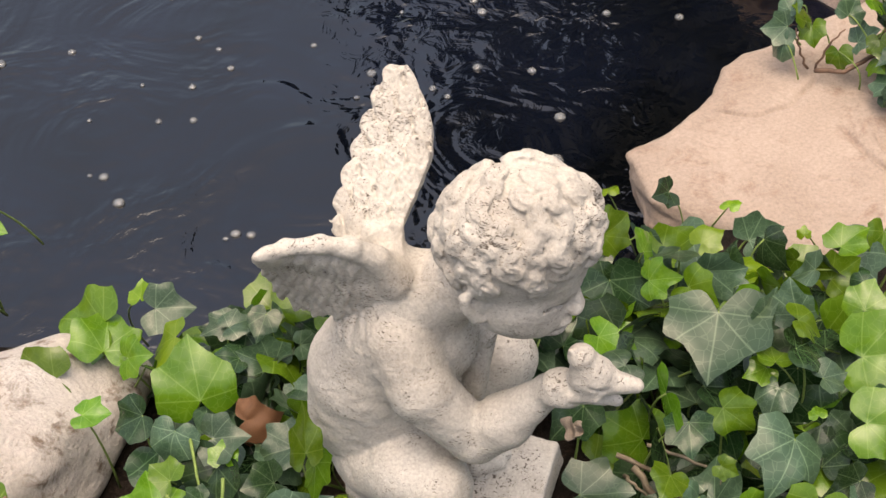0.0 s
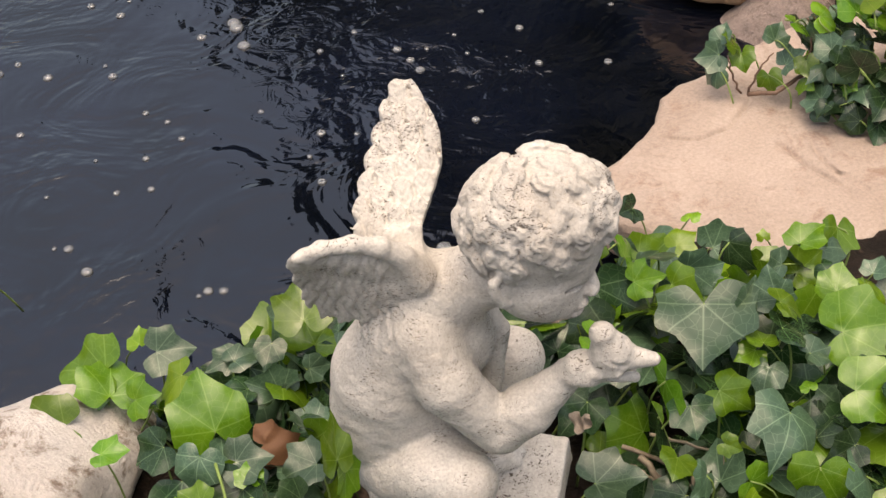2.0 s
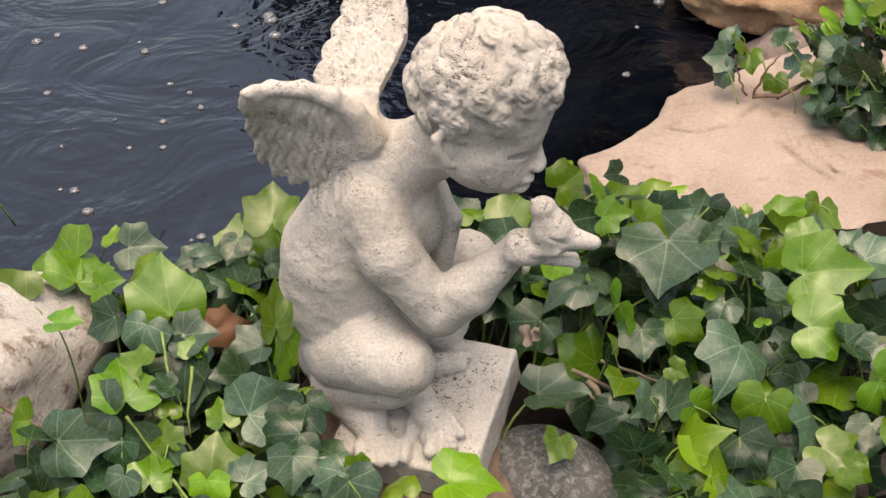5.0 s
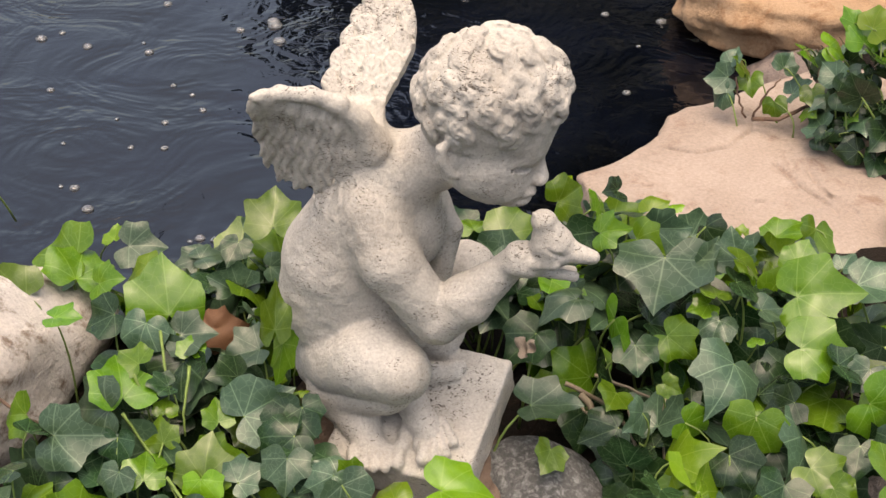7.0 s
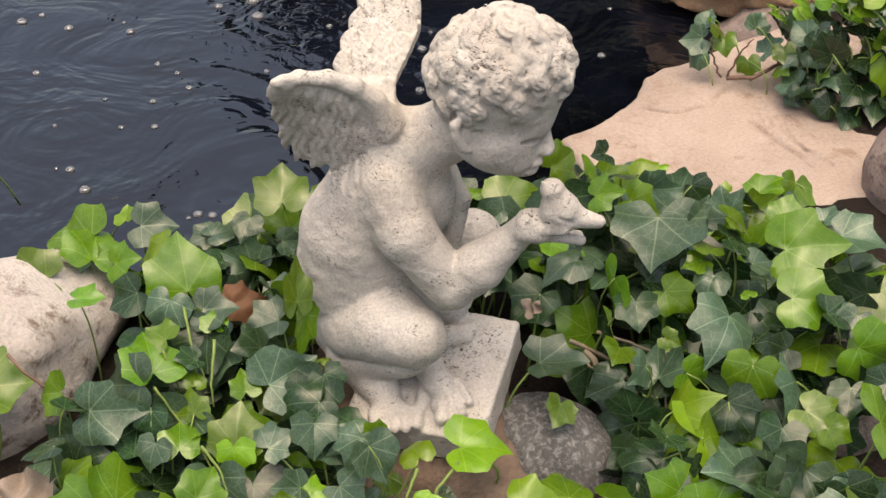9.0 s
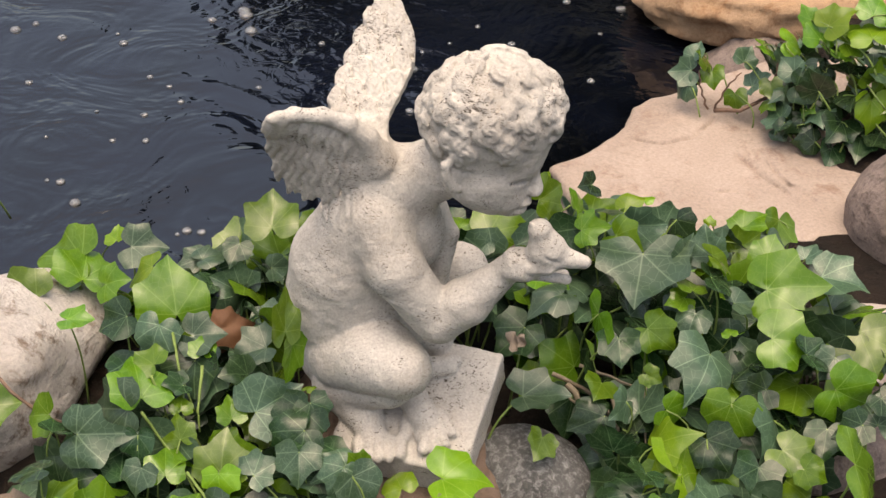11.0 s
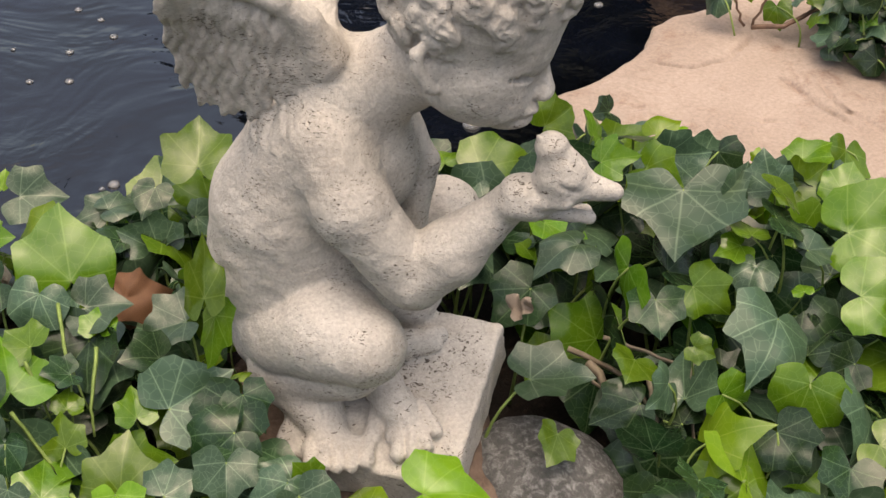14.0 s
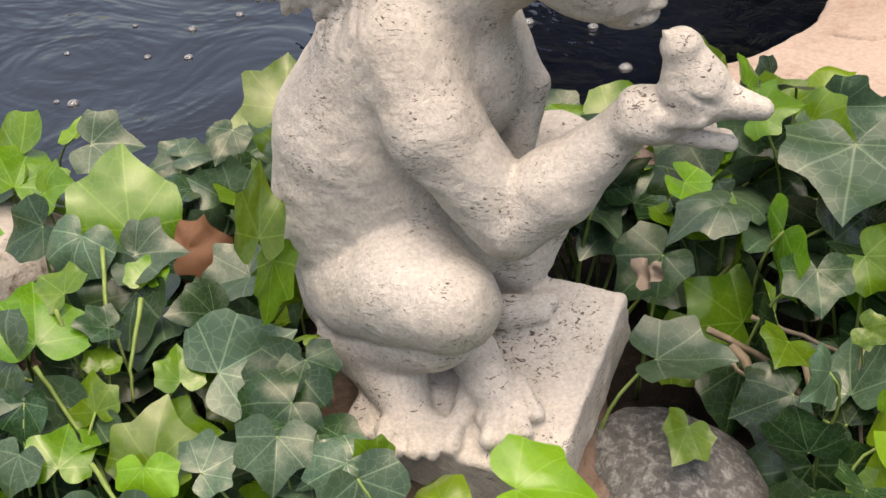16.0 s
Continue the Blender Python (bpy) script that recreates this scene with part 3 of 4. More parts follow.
    f.lump((-0.0555, -0.006, 0.0080), (0.0215, 0.0125, 0.0085), None, 0.005)
    for x, y, r in ((-0.0715, -0.017, 0.0042), (-0.0632, -0.021, 0.0044), (-0.0545, -0.0225, 0.0046), (-0.0455, -0.0225, 0.0049), (-0.0360, -0.0185, 0.0056)):
        f.limb((x + 0.001, y + 0.014, 0.0105), (x, y, 0.0072), r * 0.95, r, 0.0006)
        f.carve((x + 0.0046, y + 0.008, 0.0165), (x + 0.0046, y - 0.006, 0.0085), 0.0016)
    # other foot, toes spread to the front
    f.limb((-0.0257, 0.030, 0.0310), (-0.0165, 0.012, 0.0240), 0.0135, 0.0118, 0.006)
    f.limb((-0.0165, 0.012, 0.0240), (-0.0080, -0.002, 0.0150), 0.0118, 0.0090, 0.006)
    f.lump((-0.0080, -0.002, 0.0140), (0.0160, 0.0120, 0.0075), frame_of((-0.3, 1, 0.2), (0, 0, 1)), 0.004)
    f.limb((-0.0265, 0.018, 0.0180), (-0.0305, -0.001, 0.0115), 0.0072, 0.0060, 0.002)
    for x, y, z, r in ((-0.0160, -0.0190, 0.0118, 0.0052), (-0.0066, -0.0210, 0.0128, 0.0049), (0.0021, -0.0150, 0.0143, 0.0046), (0.0085, -0.0050, 0.0178, 0.0043)):
        f.limb((x * 0.55 - 0.0055, y + 0.0185, z + 0.0070), (x, y, z), r * 0.9, r, 0.0006)
    for a, b in (((-0.0105, -0.006, 0.0235), (-0.0112, -0.026, 0.0160)), ((-0.0055, -0.004, 0.0240), (-0.0022, -0.024, 0.0175)), ((-0.0015, 0.000, 0.0245), (0.0056, -0.015, 0.0200))):
        f.carve(a, b, 0.0019)
    # head, face
    f.lump((0.0348, 0.036, 0.304), (0.0520, 0.0430, 0.0460), None, 0.01)
    f.lump((0.0330, 0.036, 0.264), (0.0360, 0.0340, 0.0340), None, 0.012)
    f.lump((0.0290, 0.020, 0.254), (0.0240, 0.0210, 0.0225), None, 0.010)
    f.lump((0.0420, 0.028, 0.239), (0.0205, 0.0205, 0.0145), None, 0.010)
    f.lump((0.0485, 0.029, 0.2265), (0.0105, 0.0115, 0.0072), None, 0.006)
    f.lump((0.0570, 0.036, 0.273), (0.0185, 0.0265, 0.0200), None, 0.012)
    f.limb((0.0665, 0.033, 0.259), (0.0700, 0.029, 0.2435), 0.0042, 0.0060, 0.005)
    f.lump((0.0690, 0.027, 0.2415), (0.0060, 0.0085, 0.0045), None, 0.003)
    f.lump((0.0595, 0.027, 0.2330), (0.0085, 0.0115, 0.0042), None, 0.003)
    f.lump((0.0560, 0.027, 0.2265), (0.0085, 0.0105, 0.0040), None, 0.003)
    f.carve((0.0480, 0.008, 0.2335), (0.0660, 0.020, 0.2300), 0.0013)
    f.carve((0.0480, 0.006, 0.2615), (0.0650, 0.016, 0.2560), 0.0022)
    # ear
    ear = [(0.0110, 0.004, 0.2835), (0.0045, 0.001, 0.2870), (-0.0010, 0.000, 0.2815), (-0.0008, 0.000, 0.2715), (0.0035, 0.002, 0.2610), (0.0080, 0.005, 0.2570)]
    for a, b in zip(ear, ear[1:]):
        f.limb(a, b, 0.0033, 0.0033, 0.0012)
    f.lump((0.0075, 0.009, 0.271), (0.008, 0.007, 0.012), None, 0.003)
    # hair: curling locks of three strands that run out from a whorl at the crown
    c, rad = np.array((0.0348, 0.036, 0.304)), np.array((0.0520, 0.0430, 0.0460))
    crown = np.array((-0.20, 0.25, 0.95)) / np.linalg.norm((-0.20, 0.25, 0.95))
    r = np.random.default_rng(23)
    count = 120
    for n in range(count):
        z = 1 - 2 * (n + 0.5) / count
        d = np.array((math.sqrt(1 - z * z) * math.cos(2.39996 * n), math.sqrt(1 - z * z) * math.sin(2.39996 * n), z))
        d = d + r.normal(size=3) * 0.08
        d /= np.linalg.norm(d)
        low = float(np.interp(d[0], (-0.9, -0.5, -0.1, 0.25, 0.6, 0.9), (-0.66, -0.55, -0.12, 0.02, 0.12, 0.10)))
        if d[2] < low:
            continue
        turn = 1 if r.random() < 0.65 else -1
        swing, phase, beat = r.uniform(0.8, 1.3), r.uniform(0, 6.28), r.uniform(0.85, 1.15)
        lift, wide, hook = r.uniform(0.02, 0.10), r.uniform(0.0046, 0.0066), turn * r.uniform(0.35, 0.6)
        steps = int(r.integers(10, 15))
        path, lean = [], 0.0
        for j in range(steps):
            flow = -(crown - d * (crown @ d))
            flow = flow / max(np.linalg.norm(flow), 0.05)
            side = np.cross(d, flow)
            lean += hook if j > steps - 4 else 0.0
            head = swing * math.sin(phase + beat * j) + lean
            path.append((c + rad * d * (1 + lift * math.sin(0.5 + 2.4 * j / (steps - 1)) - 0.065), side * math.cos(head) - flow * math.sin(head), d.copy(), 1.0 - 0.62 * (j / (steps - 1)) ** 1.5))
            d = d + 0.064 * (math.cos(head) * flow + math.sin(head) * side)
            d /= np.linalg.norm(d)
        for j in range(steps - 1):
            f.limb(path[j][0], path[j + 1][0], wide * path[j][3], wide * path[j + 1][3], 0.0006, 0.006)
        for lane in (-0.95, -0.32, 0.32, 0.95):
            pts = [p + (s * lane + o * (1.02 - 0.50 * lane * lane)) * wide * t for p, s, o, t in path]
            for j in range(steps - 1):
                f.limb(pts[j], pts[j + 1], 0.0016 * path[j][3], 0.0016 * path[j + 1][3], 0.0003, 0.005)
    # far wing: a leaning blade of overlapping feathers, smooth leading edge, scalloped trailing edge
    root, along, face = np.array((-0.056, 0.066, 0.262)), (0.014, 0.106, 0.072), (0.0, -0.56, 0.83)
    t = frame_of(along, face)
    f.limb((-0.045, 0.058, 0.232), root + t[1] * 0.012 - t[0] * 0.006, 0.020, 0.012, 0.012)
    cut, p = f.grid(root - 0.085, root + np.array((0.085, 0.135, 0.11)))
    q = (p - root) @ t.T
    a, b = q[..., 1], q[..., 0]
    at = (-0.02, 0.0, 0.02, 0.04, 0.07, 0.09, 0.11, 0.124, 0.132)
    left = np.interp(a, at, (-0.020, -0.029, -0.037, -0.035, -0.027, -0.021, -0.015, -0.010, -0.004))
    right = np.interp(a, at, (0.012, 0.012, 0.012, 0.019, 0.028, 0.027, 0.019, 0.012, 0.005))
    left = left - 0.0048 * np.abs(np.cos(np.pi * (a + 0.004) / 0.0190)) + 0.002
    edge = np.maximum(np.maximum(left - b, b - right) * 0.85, np.maximum(a - 0.131, -0.015 - a))
    bow = q[..., 2] + 5.0 * b * b

    def feathers(s, w, length, width):
        """Height over rows of feathers, each lying over the one beyond it, with a quill and slanting barbs."""
        best = np.zeros_like(s)
        done = np.zeros(s.shape, bool)
        base = np.floor(s / length)
        for back in (2, 1, 0):
            n = base - back
            u = w / width + 0.5 * (n % 2)
            u = u - np.floor(u) - 0.5
            v = s / length - n
            reach = 1.15 + 0.85 * np.sqrt(np.clip(1 - (2 * u) ** 2, 0, 1))
            hit = (v < reach) & ~done
            h = 0.0040 * v + 0.0008 * np.exp(-(u / 0.06) ** 2) + 0.0007 * np.cos(2 * np.pi * (v * 3 - np.abs(u) * 4)) - 0.0026 * (np.abs(u) > 0.43)
            best = np.where(hit, h, best)
            done |= hit
        return best

    relief = feathers(a + 0.02 - 0.35 * b, b + 0.25 * a + 0.05, 0.0190, 0.0170) * np.clip((a + 0.004) / 0.02, 0, 1)
    blade = np.maximum(edge, np.abs(bow) - 0.0048 - relief * (bow > 0))
    h = np.maximum(0.004 - np.abs(edge - np.abs(bow) + 0.0048), 0) / 0.004
    f.blend(cut, blade + h * h * 0.001, 0.003)
    # near wing: held out to the side, feathers fanning down from a thick leading edge
    lead = [(-0.0500, 0.047, 0.255), (-0.0590, 0.042, 0.2790), (-0.0733, 0.036, 0.2960), (-0.0916, 0.030, 0.3070), (-0.1117, 0.024, 0.3115), (-0.1297, 0.016, 0.3120)]
    for p, q, ra, rb in zip(lead, lead[1:], (0.013, 0.0085, 0.0068, 0.0058, 0.0050), (0.0085, 0.0068, 0.0058, 0.0050, 0.0034)):
        f.limb(p, q, ra, rb, 0.004)
    trail = [(-0.0600, 0.046, 0.2400), (-0.0790, 0.048, 0.2270), (-0.0985, 0.052, 0.2140), (-0.1140, 0.054, 0.2230), (-0.1265, 0.054, 0.2330), (-0.1312, 0.051, 0.2560), (-0.1290, 0.038, 0.2830)]
    lead, trail = np.array(lead), np.array(trail)
    along_of = lambda rows, u: np.array([np.interp(u * (len(rows) - 1), np.arange(len(rows)), rows[:, k]) for k in range(3)])
    face = (-0.10, -0.85, -0.52)
    for s in range(8):
        u = s / 7
        a, b = along_of(lead, 0.12 + 0.80 * u), along_of(trail, u)
        mid, way = (a + b) / 2, b - a
        tilt = frame_of(way, face)
        f.lump(mid, (0.0112, np.linalg.norm(way) * 0.55, 0.0044), tilt, 0.0012)
        f.lump(a * 0.45 + b * 0.55, (0.0085, np.linalg.norm(way) * 0.24, 0.0056), tilt, 0.001)
        f.lump(a * 0.78 + b * 0.22, (0.0075, 0.014, 0.0062), tilt, 0.002)
    tw = frame_of((-0.05, 0.28, -0.93), face)
    home = np.array((-0.088, 0.032, 0.305))

    def barbs(p):
        """Fine grooves that fan out between the hanging feathers."""
        q = (p - home) @ tw.T
        fan = q[..., 0] * (1 - 3.0 * q[..., 1])
        lines = np.abs(np.cos(np.pi * fan / 0.0058 + 0.8 * np.sin(q[..., 1] / 0.004))) ** 0.7
        on = (np.abs(q[..., 2]) < 0.045) * np.clip((q[..., 1] - 0.010) / 0.006, 0, 1) * np.clip((-0.068 - p[..., 0]) / 0.008, 0, 1)
        return on * (0.0025 * lines - 0.0014)

    f.press((-0.155, 0.0, 0.205), (-0.050, 0.085, 0.303), barbs)
    f.lump((-0.056, 0.054, 0.248), (0.018, 0.012, 0.024), None, 0.010)
    # base plate, propped up at the back
    u, v = np.array((0.328, 0.904, 0.276)), np.array((-0.940, 0.341, 0.0))
    u, v = u / np.linalg.norm(u), v / np.linalg.norm(v)
    w = np.cross(u, v)
    mid = np.array((0.016, -0.042, 0.0036)) + u * 0.0640 + v * 0.060 - w * 0.0190
    cut, p = f.grid((-0.165, -0.075, -0.05), (0.135, 0.185, 0.06))
    q = np.stack([np.abs((p - mid) @ u) - 0.0640, np.abs((p - mid) @ v) - 0.060, np.abs((p - mid) @ w) - 0.0190], -1) + 0.003
    box = np.linalg.norm(np.maximum(q, 0), axis=-1) + np.minimum(q.max(-1), 0) - 0.003
    box = box + 0.0009 * fractal(p, 0.02, 3, 3)
    f.blend(cut, box, 0.003)
    cut, p = f.grid(f.low, f.low + f.step * np.array(f.d.shape))
    p = p.astype(np.float32)
    near = np.abs(f.d) < 0.006
    q = p[near]
    f.d[near] += 0.0005 * lattice_noise(q / 0.009, 77) + 0.0004 * lattice_noise(q / 0.0045, 78)
    return skinned("cherub_statue", f, M_STATUE)


thing("cherub_statue", cherub_mesh(), None, "weathered cream cast-stone garden cherub holding a small bird", "statue")

# ---- ivy ----
def leaf_blade(seed, mat, crumple=0.0):
    """One ivy blade, a unit wide, stalk end at the origin and tip along +y: five lobes, a folded rib, a wavy edge."""
    r = np.random.default_rng(seed)
    deep = r.uniform(-0.15, 1.1)
    at = np.array([0, 0.109, 0.33, 0.54, 0.76, 0.87, 0.98, 1.30, 1.63, 1.74, 1.85, 2.20, 2.50, 2.72])
    out = np.array([1.10, 0.97, 0.86 - 0.09 * deep, 0.80 - 0.09 * deep, 0.79, 0.84 + 0.02 * deep, 0.78, 0.71 - 0.07 * deep, 0.65, 0.68, 0.60, 0.50, 0.38, 0.14])
    slim = r.uniform(0.80, 0.98)
    n = 61
    dense = np.linspace(0, 2.72, 400)
    outline = np.interp(dense, at, out)
    broad = r.uniform(0.010, 0.026)
    weight = np.exp(-0.5 * ((dense[:, None] - dense[None]) / broad) ** 2) + np.exp(-0.5 * ((dense[:, None] + dense[None]) / broad) ** 2)
    soft = (weight * outline[None]).sum(1) / weight.sum(1)
    outline = soft + (outline - soft) * np.clip((0.16 - dense) / 0.10, 0, 1)
    outline *= np.clip((2.76 - dense) / 0.16, 0.15, 1)
    ring, verts, faces = 6, [(0, 0, 0)], []
    curl, fold, bend = r.uniform(-0.12, 0.38), r.uniform(0.02, 0.36), r.uniform(-0.10, 0.60)
    ph = r.uniform(0, 6.28, 3)
    side = r.uniform(0.90, 1.12, 2)
    for k in range(n):
        a = -2.72 + 5.44 * k / (n - 1)
        reach = float(np.interp(abs(a), dense, outline))
        reach *= (1 + 0.02 * math.sin(9 * a + ph[0])) * (side[0] if a < 0 else side[1]) ** (1 if abs(a) > 0.3 else abs(a) / 0.3)
        for j in range(1, ring + 1):
            rr = reach * (j / ring)
            x, y = rr * math.sin(a) * slim, rr * math.cos(a) * 0.88
            z = fold * math.sqrt(x * x + 0.004) * (1 - 0.5 * abs(x)) - bend * (y * abs(y)) * 0.45 - curl * rr * rr * 1.4
            z += 0.11 * rr * math.sin(4.2 * x + ph[1]) * math.sin(3.6 * y + ph[2]) + 0.05 * rr * rr * math.sin(9 * x + ph[2]) * math.cos(8 * y + ph[0])
            # blade arches between the veins
            z += 0.035 * rr * math.sin(abs(a) * 1.81) ** 2 * (1 - 0.4 * rr)
            z += crumple * rr * math.sin(5.3 * x + ph[0]) * math.sin(6.1 * y + ph[1] + 2 * a)
            verts.append((x, y, z))
    for k in range(n - 1):
        b = 1 + k * ring
        faces.append((0, b + ring, b))
        for j in range(ring - 1):
            faces.append((b + j, b + ring + j, b + ring + j + 1, b + j + 1))
    me = mesh_of("leaf", verts, faces, mat)
    return me


BLADES = [[leaf_blade(100 * k + s, mat) for s in range(7)] for k, mat in enumerate(LEAF_KINDS)]


def leaf_pose(x, y, z, size, angle, r, face=(0.0, -0.42, 0.90), loose=0.30):
    """The pose of a blade round (x, y, z): its tip turned by angle in the plane that faces up and to the path."""
    nrm = Vector(face) + Vector(r.normal(size=3) * loose)
    nrm.normalize()
    right = (Vector((1, 0, 0)) - nrm * nrm.x).normalized()
    up = nrm.cross(right)
    a = radians(angle)
    tip = right * math.cos(a) + up * math.sin(a)
    side = tip.cross(nrm)
    m = Matrix((side, tip, nrm)).transposed().to_4x4()
    size *= 0.86
    c = Vector((x, y, z)) - tip * (0.28 * size)
    return Matrix.Translation(c) @ m @ Matrix.Diagonal((size, size, size, 1))


def stalk_piece(base, foot, r, thick=0.0013):
    base, foot = Vector(base), Vector(foot)
    bow = Vector((r.normal() * 0.012, r.normal() * 0.008, 0.010))
    pts = []
    for s in range(8):
        u = s / 7
        pts.append(base.lerp(foot, u) + bow * (4 * u * (1 - u)) * (1 - 0.4 * u))
    return tube(pts, [thick * (0.75 + 0.45 * s / 7) for s in range(8)], 6)


def ivy(label, rows, seed, fillers=(), group="ivy on the bank", runners=3, floor=None):
    """One ivy plant: an Empty with its leaves, green stalks and woody vines."""
    r = np.random.default_rng(seed)
    plant = tagged(new("ivy_plant"), label, "ivy", group)
    rows = list(rows)
    mid = np.mean([row[:3] for row in rows], axis=0)
    plant.location = (mid[0], mid[1], float(ground_height(np.array(mid[0]), np.array(mid[1]))))
    home = Matrix.Translation(plant.location).inverted()
    stalks = []
    for n, (x, y, z, size, angle, kind) in enumerate(rows + list(fillers)):
        m = leaf_pose(x, y, z, size, angle, r, loose=0.42 if n < len(rows) else 0.6)
        leaf = BLADES[int(kind)][int(r.integers(7))]
        part("leaf", leaf, plant, home @ m)
        g = float(ground_height(np.array(x), np.array(y))) if floor is None else floor
        if z - g > 0.02:
            way = r.normal(size=2) * 0.02
            foot = (x + way[0], y + way[1] + 0.01, max(g - 0.004, z - 0.11))
            if floor is not None:
                foot = (x + 0.02 + 0.3 * way[0], y + way[1], max(floor, z - 0.028))
            piece = stalk_piece(m.translation, foot, r, 0.0006 + 0.010 * size * r.uniform(0.8, 1.3))
            if n < len(rows):
                me = mesh_of("stalk", *piece, M_STALK)
                me.transform(home)
                part("stalk", me, plant)
            else:
                stalks.append(piece)
    if stalks:
        me = rows_to("stalk_mass", stalks, M_STALK)
        me.transform(home)
        tagged(part("stalk_mass", me, plant), kind="stuff")
    for _ in range(runners):
        a = rows[int(r.integers(len(rows)))]
        p = np.array(a[:3]) - (0, 0, 0.055)
        pts = [Vector(p)]
        way = r.normal(size=3) * (1, 0.6, 0.25)
        for s in range(7):
            way = way + r.normal(size=3) * (0.5, 0.4, 0.3)
            p = p + 0.022 * way / np.linalg.norm(way)
            g = float(ground_height(np.array(p[0]), np.array(p[1]))) + 0.004
            p[2] = max(p[2] - 0.004, g)
            if (-0.14 < p[0] < 0.09 and -0.09 < p[1] < 0.18) or g < -0.09 or p[1] > 0.24:
                break
            pts.append(Vector(p))
        if len(pts) < 4:
            continue
        me = mesh_of("runner", *tube(pts, [0.0008, 0.0010, 0.0011, 0.0012, 0.0013, 0.0014, 0.0015, 0.0015][:len(pts)], 6), M_VINE)
        me.transform(home)
        part("runner", me, plant, None, "woody brown runner")
    return plant


CANOPY = [(-0.23, 0.06, 0.075), (-0.15, 0.22, 0.07), (-0.21, -0.02, 0.035), (-0.17, -0.055, 0.027), (-0.33, 0.22, 0.03), (0.17, 0.125, 0.075), (0.23, 0.04, 0.045), (0.14, 0.10, 0.045),
          (0.19, 0.0, 0.010), (0.31, 0.09, 0.075), (0.22, -0.024, -0.015), (0.17, 0.23, 0.07), (0.29, -0.01, 0.0), (0.13, 0.06, 0.0), (0.28, 0.34, -0.03), (0.08, 0.22, 0.04), (0.45, 0.05, 0.03), (-0.1, -0.12, -0.02), (-0.42, -0.05, 0.0)]


def canopy(x, y):
    c = np.array(CANOPY)
    w = ((c[:, 0] - x) ** 2 + (c[:, 1] - y) ** 2 + 0.001) ** -1.6
    return float((w * c[:, 2]).sum() / w.sum())


def filler_rows(n, box, seed, kinds=(0, 0, 0, 1, 1, 2), low=0.085, high=0.018, sizes=(0.036, 0.068)):
    """Leaves that fill the bank below the outer ones, clear of the statue, the stones and the water."""
    r = np.random.default_rng(seed)
    out = []
    while len(out) < n:
        x, y = r.uniform(box[0], box[1]), r.uniform(box[2], box[3])
        if -0.13 < x < 0.075 and -0.07 < y < 0.165:
            continue
        if (x - 0.08) ** 2 + (y - 0.02) ** 2 < 0.062 ** 2 or ((x + 0.41) / 0.15) ** 2 + ((y - 0.12) / 0.13) ** 2 < 1:
            continue
        if 0.085 < x < 0.15 and 0.03 < y < 0.11 and r.random() < 0.8:
            continue
        if -0.12 < x < 0.14 and y < -0.02:
            continue
        z = canopy(x, y) - r.uniform(high, low)
        g = float(ground_height(np.array(x), np.array(y)))
        if z < g + 0.006:
            z = g + r.uniform(0.006, 0.02)
        if z < -0.12:
            continue
        out.append((x, y, z, r.uniform(*sizes), r.uniform(0, 360), kinds[int(r.integers(len(kinds)))]))
    return out


BANK_0 = [
    (-0.108, -0.034, 0.028, 0.045, 250, 0),
    (-0.088, -0.052, 0.022, 0.038, 200, 1),
    (-0.120, -0.008, 0.036, 0.045, 230, 0),
    (-0.152, 0.222, 0.086, 0.050, 90, 2),
    (-0.335, 0.217, 0.031, 0.058, 90, 2),
    (-0.355, 0.239, 0.031, 0.071, 165, 2),
    (-0.311, 0.269, 0.033, 0.026, 90, 3),
    (-0.282, 0.244, 0.037, 0.045, 0, 1),
    (-0.276, 0.202, 0.040, 0.043, 180, 3),
    (-0.303, 0.188, 0.036, 0.036, 0, 2),
    (-0.383, 0.167, 0.036, 0.055, 180, 2),
    (-0.237, 0.137, 0.057, 0.065, 95, 2),
    (-0.212, 0.209, 0.050, 0.036, 30, 1),
    (-0.184, 0.187, 0.073, 0.031, 250, 0),
    (-0.162, 0.109, 0.059, 0.030, 230, 1),
    (-0.280, 0.093, 0.066, 0.038, 200, 0),
    (-0.243, 0.061, 0.074, 0.041, 250, 1),
    (-0.204, 0.069, 0.068, 0.039, 0, 1),
    (-0.159, 0.067, 0.051, 0.039, 190, 1),
]
BANK_1 = [
    (-0.245, 0.032, 0.071, 0.030, 140, 2),
    (-0.203, 0.056, 0.065, 0.024, 90, 2),
    (-0.171, 0.033, 0.053, 0.034, 200, 0),
    (-0.144, 0.004, 0.046, 0.056, 30, 1),
    (-0.251, 0.009, 0.065, 0.052, 105, 2),
    (-0.268, -0.009, 0.055, 0.056, 180, 1),
    (-0.284, -0.031, 0.048, 0.059, 0, 1),
    (-0.176, -0.001, 0.043, 0.026, 100, 2),
    (-0.217, 0.003, 0.046, 0.020, 90, 2),
    (-0.217, -0.019, 0.038, 0.027, 100, 2),
    (-0.224, -0.056, 0.035, 0.032, 90, 2),
    (-0.180, -0.044, 0.030, 0.046, 85, 2),
    (-0.181, -0.068, 0.028, 0.029, 270, 3),
    (-0.122, -0.028, 0.036, 0.043, 220, 0),
    (-0.118, -0.053, 0.033, 0.037, 270, 1),
    (-0.330, -0.004, 0.045, 0.037, 180, 2),
]
